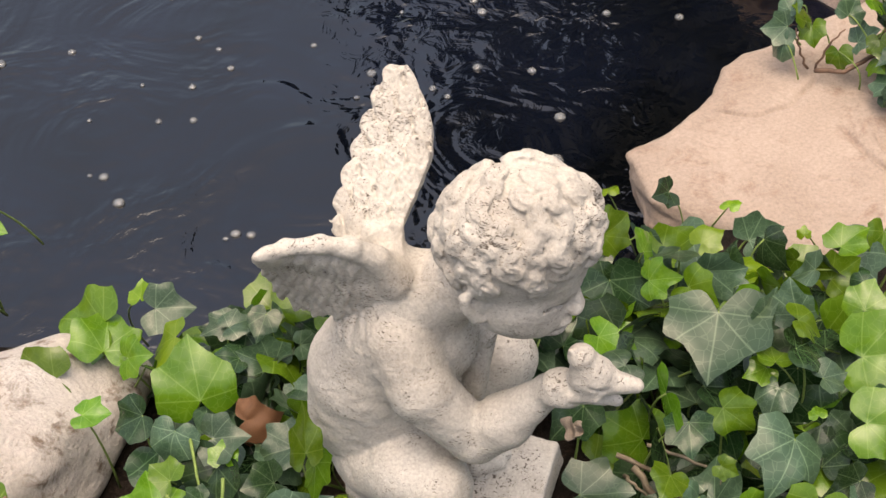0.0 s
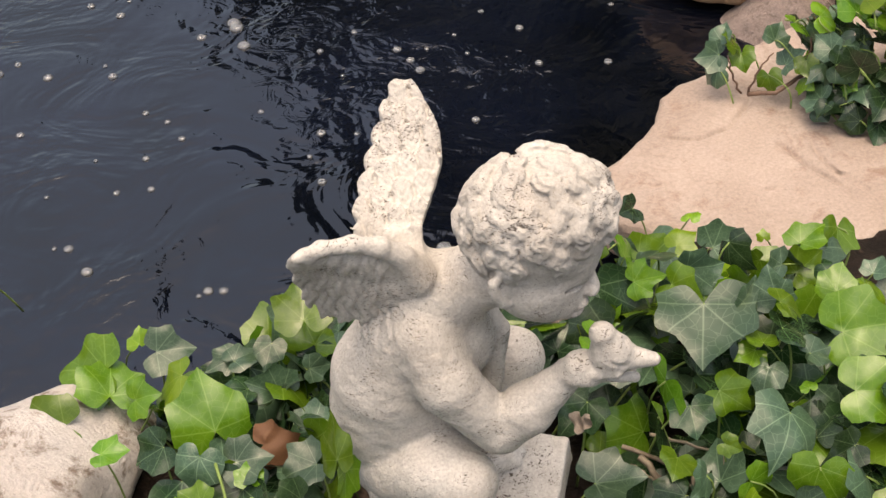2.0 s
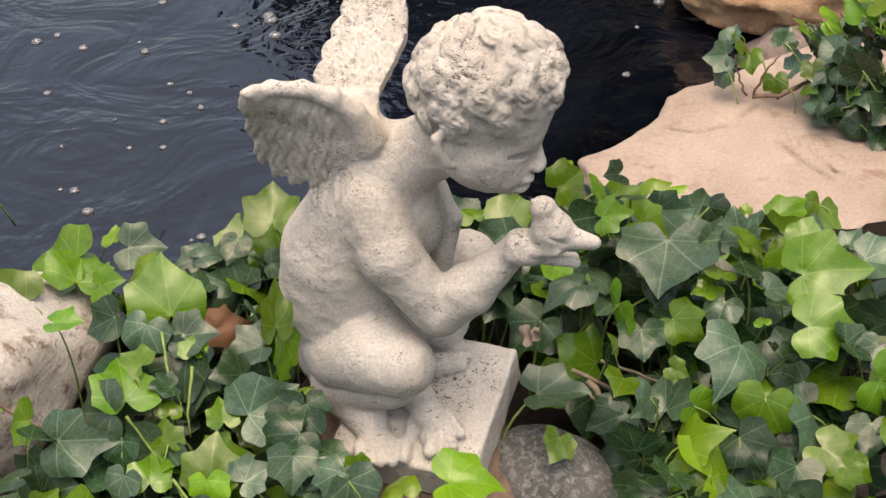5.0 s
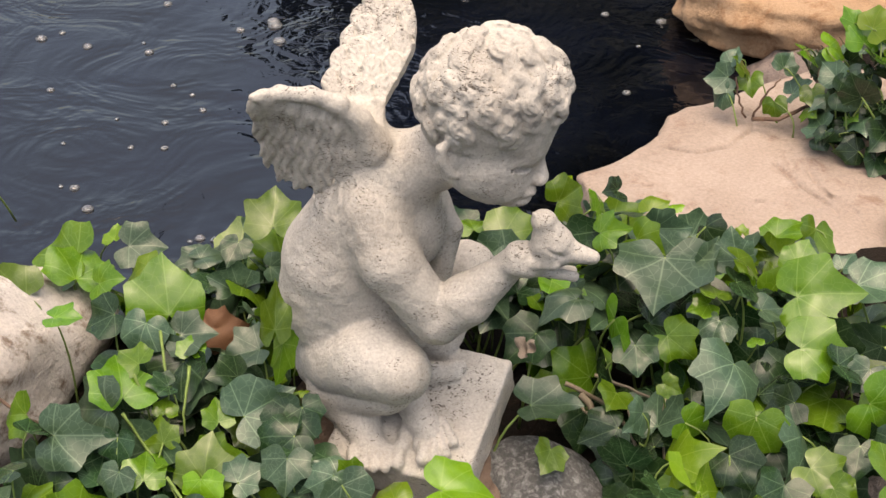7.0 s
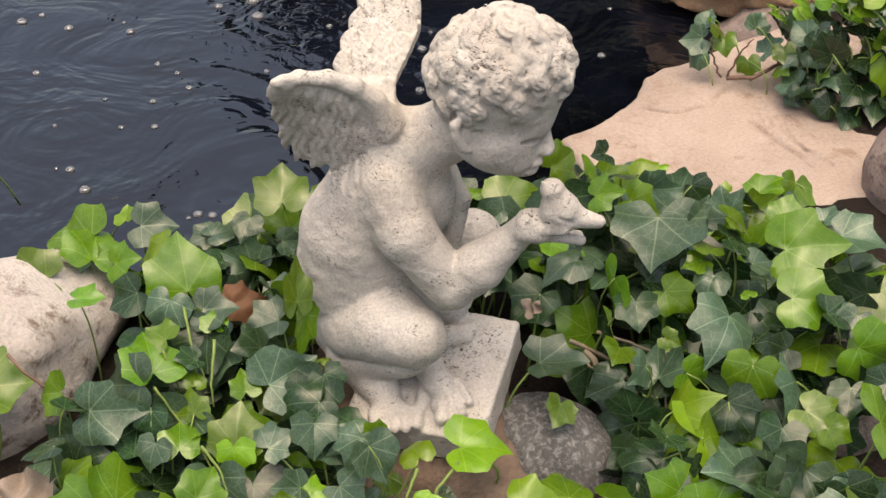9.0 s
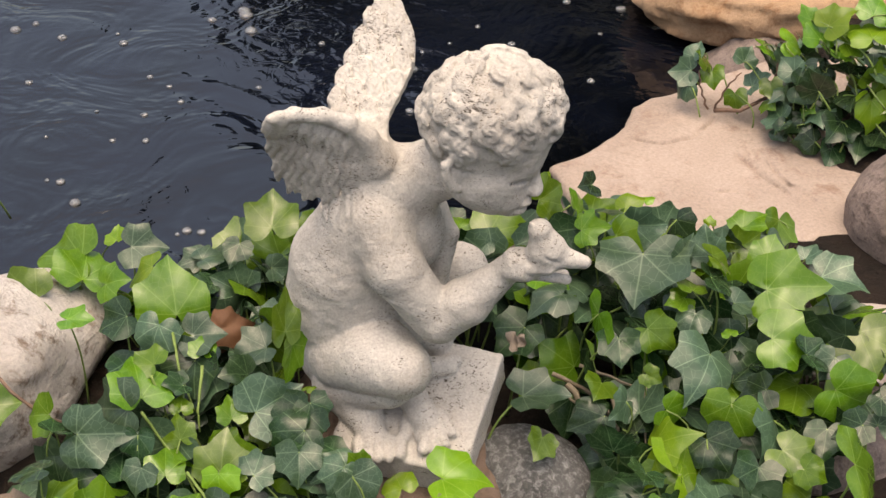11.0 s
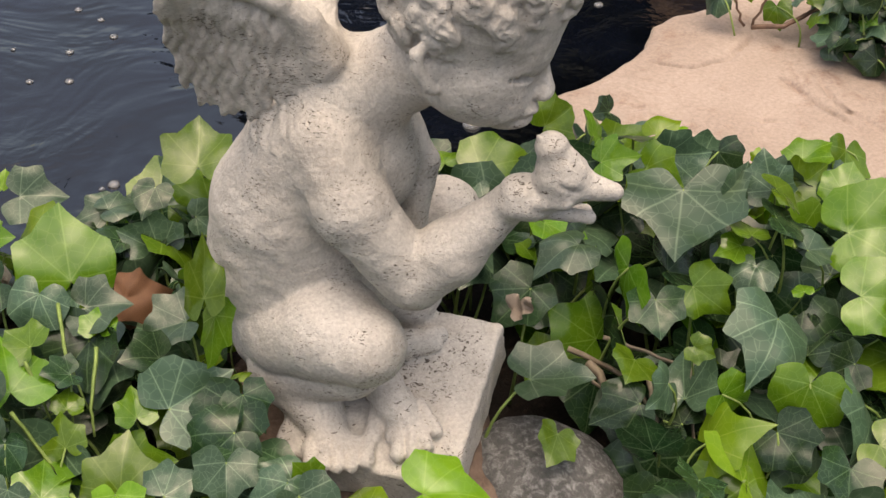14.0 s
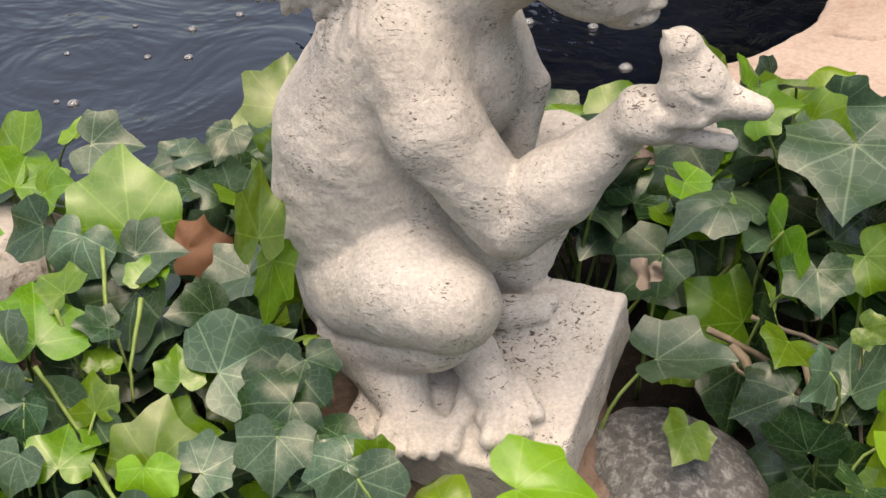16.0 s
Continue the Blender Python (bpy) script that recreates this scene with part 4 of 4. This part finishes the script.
BANK_2 = [
    (-0.313, -0.026, 0.048, 0.028, 60, 0),
    (-0.328, -0.064, 0.041, 0.035, 180, 0),
    (-0.248, -0.035, 0.040, 0.030, 270, 0),
    (-0.244, -0.067, 0.035, 0.029, 250, 1),
    (-0.148, -0.057, 0.029, 0.031, 30, 1),
    (-0.106, -0.003, 0.043, 0.034, 300, 0),
    (-0.112, 0.022, 0.048, 0.014, 60, 3),
    (-0.084, -0.071, 0.035, 0.032, 250, 1),
    (-0.110, 0.057, 0.051, 0.025, 300, 0),
    (-0.071, -0.056, 0.036, 0.021, 130, 2),
    (-0.322, 0.111, 0.053, 0.030, 0, 2),
    (-0.221, 0.015, 0.058, 0.024, 200, 0),
    (-0.144, 0.160, 0.072, 0.026, 0, 1),
    (-0.214, 0.171, 0.049, 0.031, 180, 0),
    (-0.229, 0.213, 0.042, 0.032, 200, 1),
]
EDGE_0 = [
    (-0.507, 0.419, 0.041, 0.060, 60, 2),
    (-0.483, 0.358, 0.041, 0.060, -20, 2),
    (-0.515, 0.335, 0.041, 0.060, 200, 2),
    (-0.413, 0.052, 0.042, 0.060, 80, 2),
    (-0.385, 0.013, 0.040, 0.060, 10, 2),
    (-0.477, 0.162, 0.040, 0.046, 10, 3),
    (-0.506, 0.292, 0.040, 0.055, 230, 2),
]
SPILL_0 = [
    (0.116, 0.285, 0.066, 0.042, 30, 2),
    (0.142, 0.251, 0.076, 0.033, 60, 2),
    (0.120, 0.373, 0.035, 0.023, 90, 3),
    (0.177, 0.398, 0.003, 0.029, 200, 0),
    (0.162, 0.237, 0.078, 0.044, 140, 1),
    (0.197, 0.263, 0.069, 0.028, 30, 3),
    (0.243, 0.398, -0.014, 0.022, 60, 3),
    (0.147, 0.208, 0.078, 0.034, 0, 2),
    (0.179, 0.194, 0.074, 0.040, 320, 2),
    (0.201, 0.219, 0.074, 0.043, 0, 1),
    (0.264, 0.354, -0.020, 0.044, 20, 1),
    (0.305, 0.350, -0.014, 0.013, 90, 3),
    (0.188, 0.150, 0.072, 0.083, 255, 1),
    (0.233, 0.164, 0.082, 0.033, 60, 1),
    (0.252, 0.163, 0.088, 0.038, 100, 1),
    (0.257, 0.139, 0.091, 0.034, 0, 2),
]
SPILL_1 = [
    (0.347, 0.310, -0.004, 0.061, 0, 1),
    (0.316, 0.180, 0.069, 0.034, 70, 2),
    (0.312, 0.114, 0.077, 0.065, 0, 2),
    (0.370, 0.141, 0.062, 0.056, 330, 1),
    (0.230, 0.122, 0.073, 0.028, 90, 2),
    (0.253, 0.116, 0.083, 0.037, 0, 0),
    (0.219, 0.117, 0.062, 0.026, 200, 2),
    (0.105, 0.129, 0.057, 0.045, 205, 1),
    (0.140, 0.099, 0.049, 0.057, 205, 2),
    (0.070, 0.101, 0.035, 0.051, 220, 0),
    (0.159, 0.069, 0.047, 0.036, 270, 0),
    (0.194, 0.085, 0.047, 0.039, 320, 2),
    (0.234, 0.047, 0.043, 0.061, 250, 1),
    (0.228, 0.095, 0.055, 0.034, 240, 1),
    (0.258, 0.077, 0.056, 0.014, 90, 2),
    (0.302, 0.055, 0.064, 0.052, 350, 2),
]
SPILL_2 = [
    (0.325, 0.041, 0.056, 0.040, 0, 0),
    (0.338, 0.037, 0.051, 0.032, 230, 1),
    (0.395, 0.081, 0.031, 0.042, 300, 0),
    (0.084, 0.031, 0.026, 0.053, 0, 1),
    (0.201, 0.016, 0.016, 0.033, 330, 2),
    (0.184, 0.043, 0.035, 0.019, 330, 2),
    (0.246, 0.009, 0.018, 0.048, 250, 2),
    (0.290, 0.003, 0.005, 0.059, 265, 1),
    (0.188, -0.008, 0.007, 0.049, 350, 3),
    (0.211, -0.028, -0.012, 0.064, 20, 3),
    (0.158, 0.022, 0.019, 0.031, 220, 1),
    (0.350, 0.014, 0.034, 0.053, 330, 2),
    (0.350, -0.012, 0.021, 0.036, 200, 0),
    (0.297, -0.025, 0.002, 0.040, 320, 2),
    (0.306, -0.049, 0.006, 0.027, 330, 2),
    (0.349, -0.055, 0.017, 0.064, 0, 2),
]
SPILL_3 = [
    (0.139, 0.037, 0.029, 0.035, 250, 2),
    (0.142, -0.017, 0.013, 0.038, 250, 0),
    (0.132, 0.009, 0.017, 0.037, 200, 0),
    (0.234, -0.006, -0.006, 0.040, 300, 0),
    (0.275, 0.026, 0.029, 0.038, 200, 0),
    (0.262, -0.046, -0.001, 0.041, 250, 0),
    (0.166, -0.050, 0.006, 0.032, 250, 0),
    (0.027, 0.255, 0.054, 0.027, 100, 2),
    (0.067, 0.239, 0.057, 0.053, 20, 2),
    (0.047, 0.222, 0.051, 0.027, 200, 1),
    (0.317, 0.080, 0.066, 0.034, 30, 0),
    (0.270, 0.099, 0.072, 0.030, 20, 1),
    (0.381, 0.002, 0.034, 0.034, 300, 0),
    (0.327, -0.014, 0.012, 0.038, 250, 0),
]
FRONT_0 = [
    (-0.038, -0.070, 0.027, 0.030, 110, 3),
    (0.011, -0.053, 0.011, 0.054, 0, 3),
    (-0.070, -0.082, 0.033, 0.043, 300, 1),
    (-0.120, -0.098, 0.018, 0.024, 80, 3),
    (-0.031, -0.112, 0.013, 0.021, 10, 3),
    (-0.135, -0.102, 0.024, 0.032, 180, 1),
    (-0.092, -0.099, 0.013, 0.035, 320, 1),
    (0.082, -0.085, -0.007, 0.043, 90, 2),
    (0.051, -0.108, 0.005, 0.036, 10, 3),
    (0.119, -0.089, -0.017, 0.037, 350, 3),
    (-0.201, -0.111, 0.036, 0.036, 60, 2),
]
SLAB_0 = [
    (0.335, 0.670, -0.003, 0.037, 180, 1),
    (0.362, 0.670, 0.012, 0.036, 90, 2),
    (0.370, 0.660, -0.006, 0.030, 270, 2),
    (0.335, 0.660, -0.022, 0.037, 200, 1),
    (0.397, 0.640, -0.028, 0.030, 270, 2),
    (0.409, 0.660, 0.021, 0.033, 60, 1),
    (0.422, 0.640, -0.004, 0.036, 0, 1),
    (0.429, 0.640, 0.043, 0.036, 0, 2),
    (0.456, 0.630, 0.056, 0.042, 0, 3),
    (0.466, 0.610, 0.031, 0.033, 250, 1),
    (0.478, 0.610, 0.081, 0.041, 90, 2),
    (0.492, 0.600, 0.100, 0.047, 20, 3),
    (0.515, 0.590, 0.076, 0.047, 0, 2),
    (0.483, 0.590, 0.023, 0.042, 250, 1),
    (0.504, 0.580, 0.043, 0.044, 200, 0),
    (0.528, 0.580, 0.095, 0.047, 90, 3),
]
SLAB_1 = [
    (0.548, 0.570, 0.048, 0.047, 0, 1),
    (0.517, 0.560, 0.016, 0.047, 240, 0),
    (0.482, 0.570, -0.005, 0.042, 250, 1),
    (0.537, 0.550, 0.006, 0.053, 270, 3),
    (0.500, 0.550, -0.017, 0.047, 230, 0),
    (0.528, 0.540, -0.035, 0.048, 250, 0),
    (0.456, 0.570, -0.017, 0.036, 200, 0),
    (0.468, 0.550, -0.037, 0.035, 180, 0),
    (0.495, 0.540, -0.047, 0.036, 250, 0),
    (0.557, 0.540, -0.028, 0.048, 280, 0),
    (0.537, 0.600, 0.115, 0.041, 60, 2),
    (0.464, 0.620, 0.098, 0.029, 120, 2),
    (0.558, 0.560, 0.015, 0.042, 300, 2),
    (0.444, 0.600, 0.002, 0.030, 200, 1),
    (0.349, 0.680, 0.019, 0.030, 60, 1),
    (0.575, 0.580, 0.095, 0.053, 60, 2),
]
SLAB_2 = [
    (0.591, 0.570, 0.040, 0.054, 10, 1),
    (0.602, 0.550, -0.011, 0.054, 300, 0),
]
FRONT_1 = [
    (0.084, -0.006, 0.004, 0.030, 250, 2),
    (-0.110, -0.053, 0.012, 0.030, 200, 1),
    (-0.088, -0.060, 0.000, 0.028, 300, 1),
    (-0.116, -0.094, 0.000, 0.027, 180, 1),
    (-0.062, -0.063, -0.015, 0.024, 260, 2),
    (-0.074, -0.081, -0.020, 0.025, 320, 1),
    (-0.144, -0.122, 0.020, 0.030, 150, 2),
    (-0.095, -0.100, -0.005, 0.026, 240, 2),
    (-0.018, -0.070, -0.030, 0.021, 300, 1),
]
rs = np.random.default_rng(66)
slab_fill = [(rs.uniform(0.43, 0.62), rs.uniform(0.56, 0.70), rs.uniform(-0.045, 0.05), rs.uniform(0.024, 0.042), rs.uniform(0, 360), (0, 0, 0, 1, 1, 2)[k % 6]) for k in range(90)]
edge_fill = [(x, 0.325 - 0.10 * rs.random() - 0.25 * max(0, 0.2 - x), rs.uniform(-0.04, 0.015), rs.uniform(0.026, 0.044), rs.uniform(0, 360), (1, 2, 1, 0, 2, 3)[k % 6]) for k, x in enumerate(np.linspace(0.14, 0.40, 46))]
left_ivy = ivy("glossy green ivy with fresh lime leaves on the pond bank", BANK_0 + BANK_1 + BANK_2, 1, filler_rows(200, (-0.34, -0.11, -0.20, 0.27), 61))
ivy("bright green ivy creeping over the pale boulder", EDGE_0, 2, filler_rows(40, (-0.62, -0.30, -0.25, 0.0), 62), runners=0)
right_ivy = ivy("dense dark ivy with pale veins spilling over the bank", SPILL_0 + SPILL_1 + SPILL_2 + SPILL_3, 3, filler_rows(230, (0.09, 0.34, -0.20, 0.30), 63) + filler_rows(45, (-0.03, 0.13, 0.17, 0.26), 68, (0, 0, 1, 2, 2), 0.045, 0.0, (0.040, 0.065)) + edge_fill + filler_rows(16, (0.33, 0.42, 0.00, 0.16), 69, (0, 1, 1, 2, 2), 0.05, 0.0, (0.038, 0.060)))
front_ivy = ivy("young lime-green ivy shoots in front of the statue base", FRONT_0 + FRONT_1, 4, filler_rows(40, (-0.36, -0.12, -0.26, -0.08), 64) + filler_rows(14, (0.13, 0.45, -0.26, -0.10), 65, (0, 0, 2)))
slab_ivy = ivy("trailing ivy growing over the peach flagstone", SLAB_0 + SLAB_1 + SLAB_2, 5, slab_fill, "ivy on the slab", 0, -0.058)



def runner_part(plant, points, thick, mat, name, label, wriggle=0.0015):
    """A bent runner or root under a plant, thinning towards its end."""
    pts = [Vector(p) for p in points]
    fine = []
    for a, b in zip(pts, pts[1:]):
        fine += [a.lerp(b, s / 4) + wriggle * Vector((math.sin(9 * s + 40 * a.x), math.sin(7 * s + 50 * a.y), 0)) for s in range(4)]
    fine.append(pts[-1])
    me = mesh_of(name, *tube(fine, [thick * (1 - 0.5 * k / len(fine)) for k in range(len(fine))], 6), mat)
    me.transform(Matrix.Translation(plant.location).inverted())
    part(name, me, plant, None, label)


for points, thick in (([(0.118, 0.075, 0.000), (0.135, 0.045, -0.012), (0.148, 0.012, -0.045), (0.150, -0.012, -0.062)], 0.0032), ([(0.105, 0.085, 0.005), (0.140, 0.070, -0.008), (0.172, 0.040, -0.030), (0.175, 0.000, -0.060)], 0.0022),
                      ([(0.110, 0.070, -0.004), (0.112, 0.058, 0.004), (0.124, 0.050, -0.002), (0.140, 0.030, -0.030)], 0.0016), ([(0.155, 0.060, 0.000), (0.160, 0.030, -0.030), (0.156, 0.000, -0.050), (0.165, -0.030, -0.060)], 0.0018),
                      ([(0.185, 0.060, 0.010), (0.182, 0.030, -0.025), (0.190, -0.010, -0.055)], 0.0014), ([(0.130, 0.090, 0.010), (0.165, 0.075, 0.002), (0.205, 0.070, -0.010)], 0.0016)):
    runner_part(right_ivy, points, thick, M_ROOT, "root", "dry brown hanging root")
for points, thick in (([(0.372, 0.640, -0.044), (0.400, 0.622, -0.034), (0.440, 0.635, -0.022), (0.490, 0.630, -0.010), (0.540, 0.610, -0.010)], 0.0030), ([(0.440, 0.635, -0.022), (0.445, 0.640, 0.020), (0.440, 0.650, 0.045)], 0.0018),
                      ([(0.365, 0.645, -0.045), (0.355, 0.650, -0.020), (0.350, 0.655, 0.005)], 0.0016), ([(0.372, 0.640, -0.044), (0.385, 0.640, -0.010), (0.400, 0.640, 0.010)], 0.0016)):
    runner_part(slab_ivy, points, thick, M_VINE, "runner", "woody brown runner")

upright = np.random.default_rng(12)
for x, y, z, size, angle, kind in ((-0.127, 0.018, 0.124, 0.042, 84, 2), (-0.124, 0.012, 0.092, 0.038, 262, 2)):
    m = Matrix.Translation(left_ivy.location).inverted() @ leaf_pose(x, y, z, size, angle, upright, (0.55, -0.80, 0.30), 0.05)
    part("leaf", BLADES[kind][3], left_ivy, m @ Matrix.Diagonal((0.62, 1.15, 1.0, 1.0)), "narrow upright folded leaf")
for points in ([(-0.247, -0.012, 0.054), (-0.233, -0.021, 0.033), (-0.213, -0.042, 0.018), (-0.197, -0.066, 0.002)], [(-0.228, 0.063, 0.076), (-0.220, 0.030, 0.060), (-0.208, 0.012, 0.032)],
               [(-0.201, 0.033, 0.064), (-0.204, 0.004, 0.039), (-0.203, -0.004, 0.023)], [(-0.241, 0.015, 0.070), (-0.234, 0.006, 0.052), (-0.229, 0.002, 0.033)],
               [(-0.140, 0.107, 0.062), (-0.123, 0.082, 0.046), (-0.112, 0.078, 0.034)], [(-0.206, -0.064, 0.036), (-0.192, -0.078, 0.024), (-0.185, -0.096, 0.014)]):
    runner_part(left_ivy, points, 0.0014, M_STALK, "stem", "long pale green stem", 0.0003)
for points in ([(-0.037, -0.085, 0.022), (-0.046, -0.100, 0.008), (-0.051, -0.113, -0.020)], [(-0.004, -0.070, 0.012), (-0.022, -0.090, 0.004), (-0.036, -0.112, -0.022)]):
    runner_part(front_ivy, points, 0.0016, M_STALK, "stem", "long pale green stem", 0.0003)
for points in ([(0.319, 0.175, 0.0), (0.345, 0.168, 0.0), (0.374, 0.153, 0.0), (0.403, 0.139, 0.0)],
               [(0.387, 0.072, -0.02), (0.412, 0.083, -0.02), (0.434, 0.107, -0.02)],
               [(0.388, 0.069, 0.0), (0.405, 0.1, 0.0), (0.418, 0.125, 0.0)],
               [(0.388, 0.087, -0.03), (0.4, 0.056, -0.03), (0.411, 0.026, -0.03)],
               [(0.27, 0.043, 0.02), (0.29, 0.073, 0.02), (0.311, 0.086, 0.02), (0.325, 0.079, 0.02)]):
    runner_part(right_ivy, points, 0.0017, M_VINE, "runner", "woody brown runner")

# ---- loose leaves and foam ----
r = np.random.default_rng(5)
dry = leaf_blade(901, M_LEAF_DEAD, 0.22)
pale = leaf_blade(902, M_LEAF_PALE, 0.55)
for x, y, z, size, angle, me, label in ((-0.185, 0.100, 0.052, 0.036, 10, dry, "curled russet dry leaf caught in the ivy"), (-0.30, 0.045, -0.01, 0.030, 100, dry, "small russet dry leaf by the boulder"),
                                        (-0.345, -0.075, 0.000, 0.045, 30, pale, "crumpled brown dry leaf under the ivy"), (-0.30, -0.10, -0.02, 0.050, 200, pale, "crumpled brown dry leaf under the ivy"),
                                        (-0.27, -0.12, -0.03, 0.040, 100, dry, "crumpled russet dry leaf under the ivy"),
                                        (0.068, 0.078, 0.048, 0.017, 250, pale, "shrivelled pale dry leaf by the statue base")):
    ob = new("dry_leaf", me)
    ob.matrix_basis = leaf_pose(x, y, z, size, angle, r)
    tagged(ob, label, "leaf", "dry leaves")


def foam_mesh(n):
    r = np.random.default_rng(17)
    pieces = []
    for _ in range(n):
        x, y = r.uniform(-0.75, 0.42), r.uniform(0.42, 1.5)
        if x > 0.12 and y < 0.85:
            continue
        size = r.uniform(0.003, 0.008) * (1.5 if r.random() < 0.2 else 1)
        verts, faces = [], []
        for j in range(4):
            a = j / 4 * math.pi / 2
            for k in range(10):
                b = 2 * math.pi * k / 10
                verts.append((x + size * math.cos(a) * math.cos(b), y + size * math.cos(a) * math.sin(b), WATER + 0.0004 + size * 0.55 * math.sin(a)))
        verts.append((x, y, WATER + 0.0004 + size * 0.55))
        for j in range(3):
            for k in range(10):
                faces.append((j * 10 + k, j * 10 + (k + 1) % 10, (j + 1) * 10 + (k + 1) % 10, (j + 1) * 10 + k))
        for k in range(10):
            faces.append((30 + k, 30 + (k + 1) % 10, 40))
        pieces.append((verts, faces))
    return rows_to("foam_bubbles", pieces, M_FOAM)


tagged(new("foam_bubbles", foam_mesh(110)), "small white foam bubbles floating on the pond", "bubbles", kind="stuff")
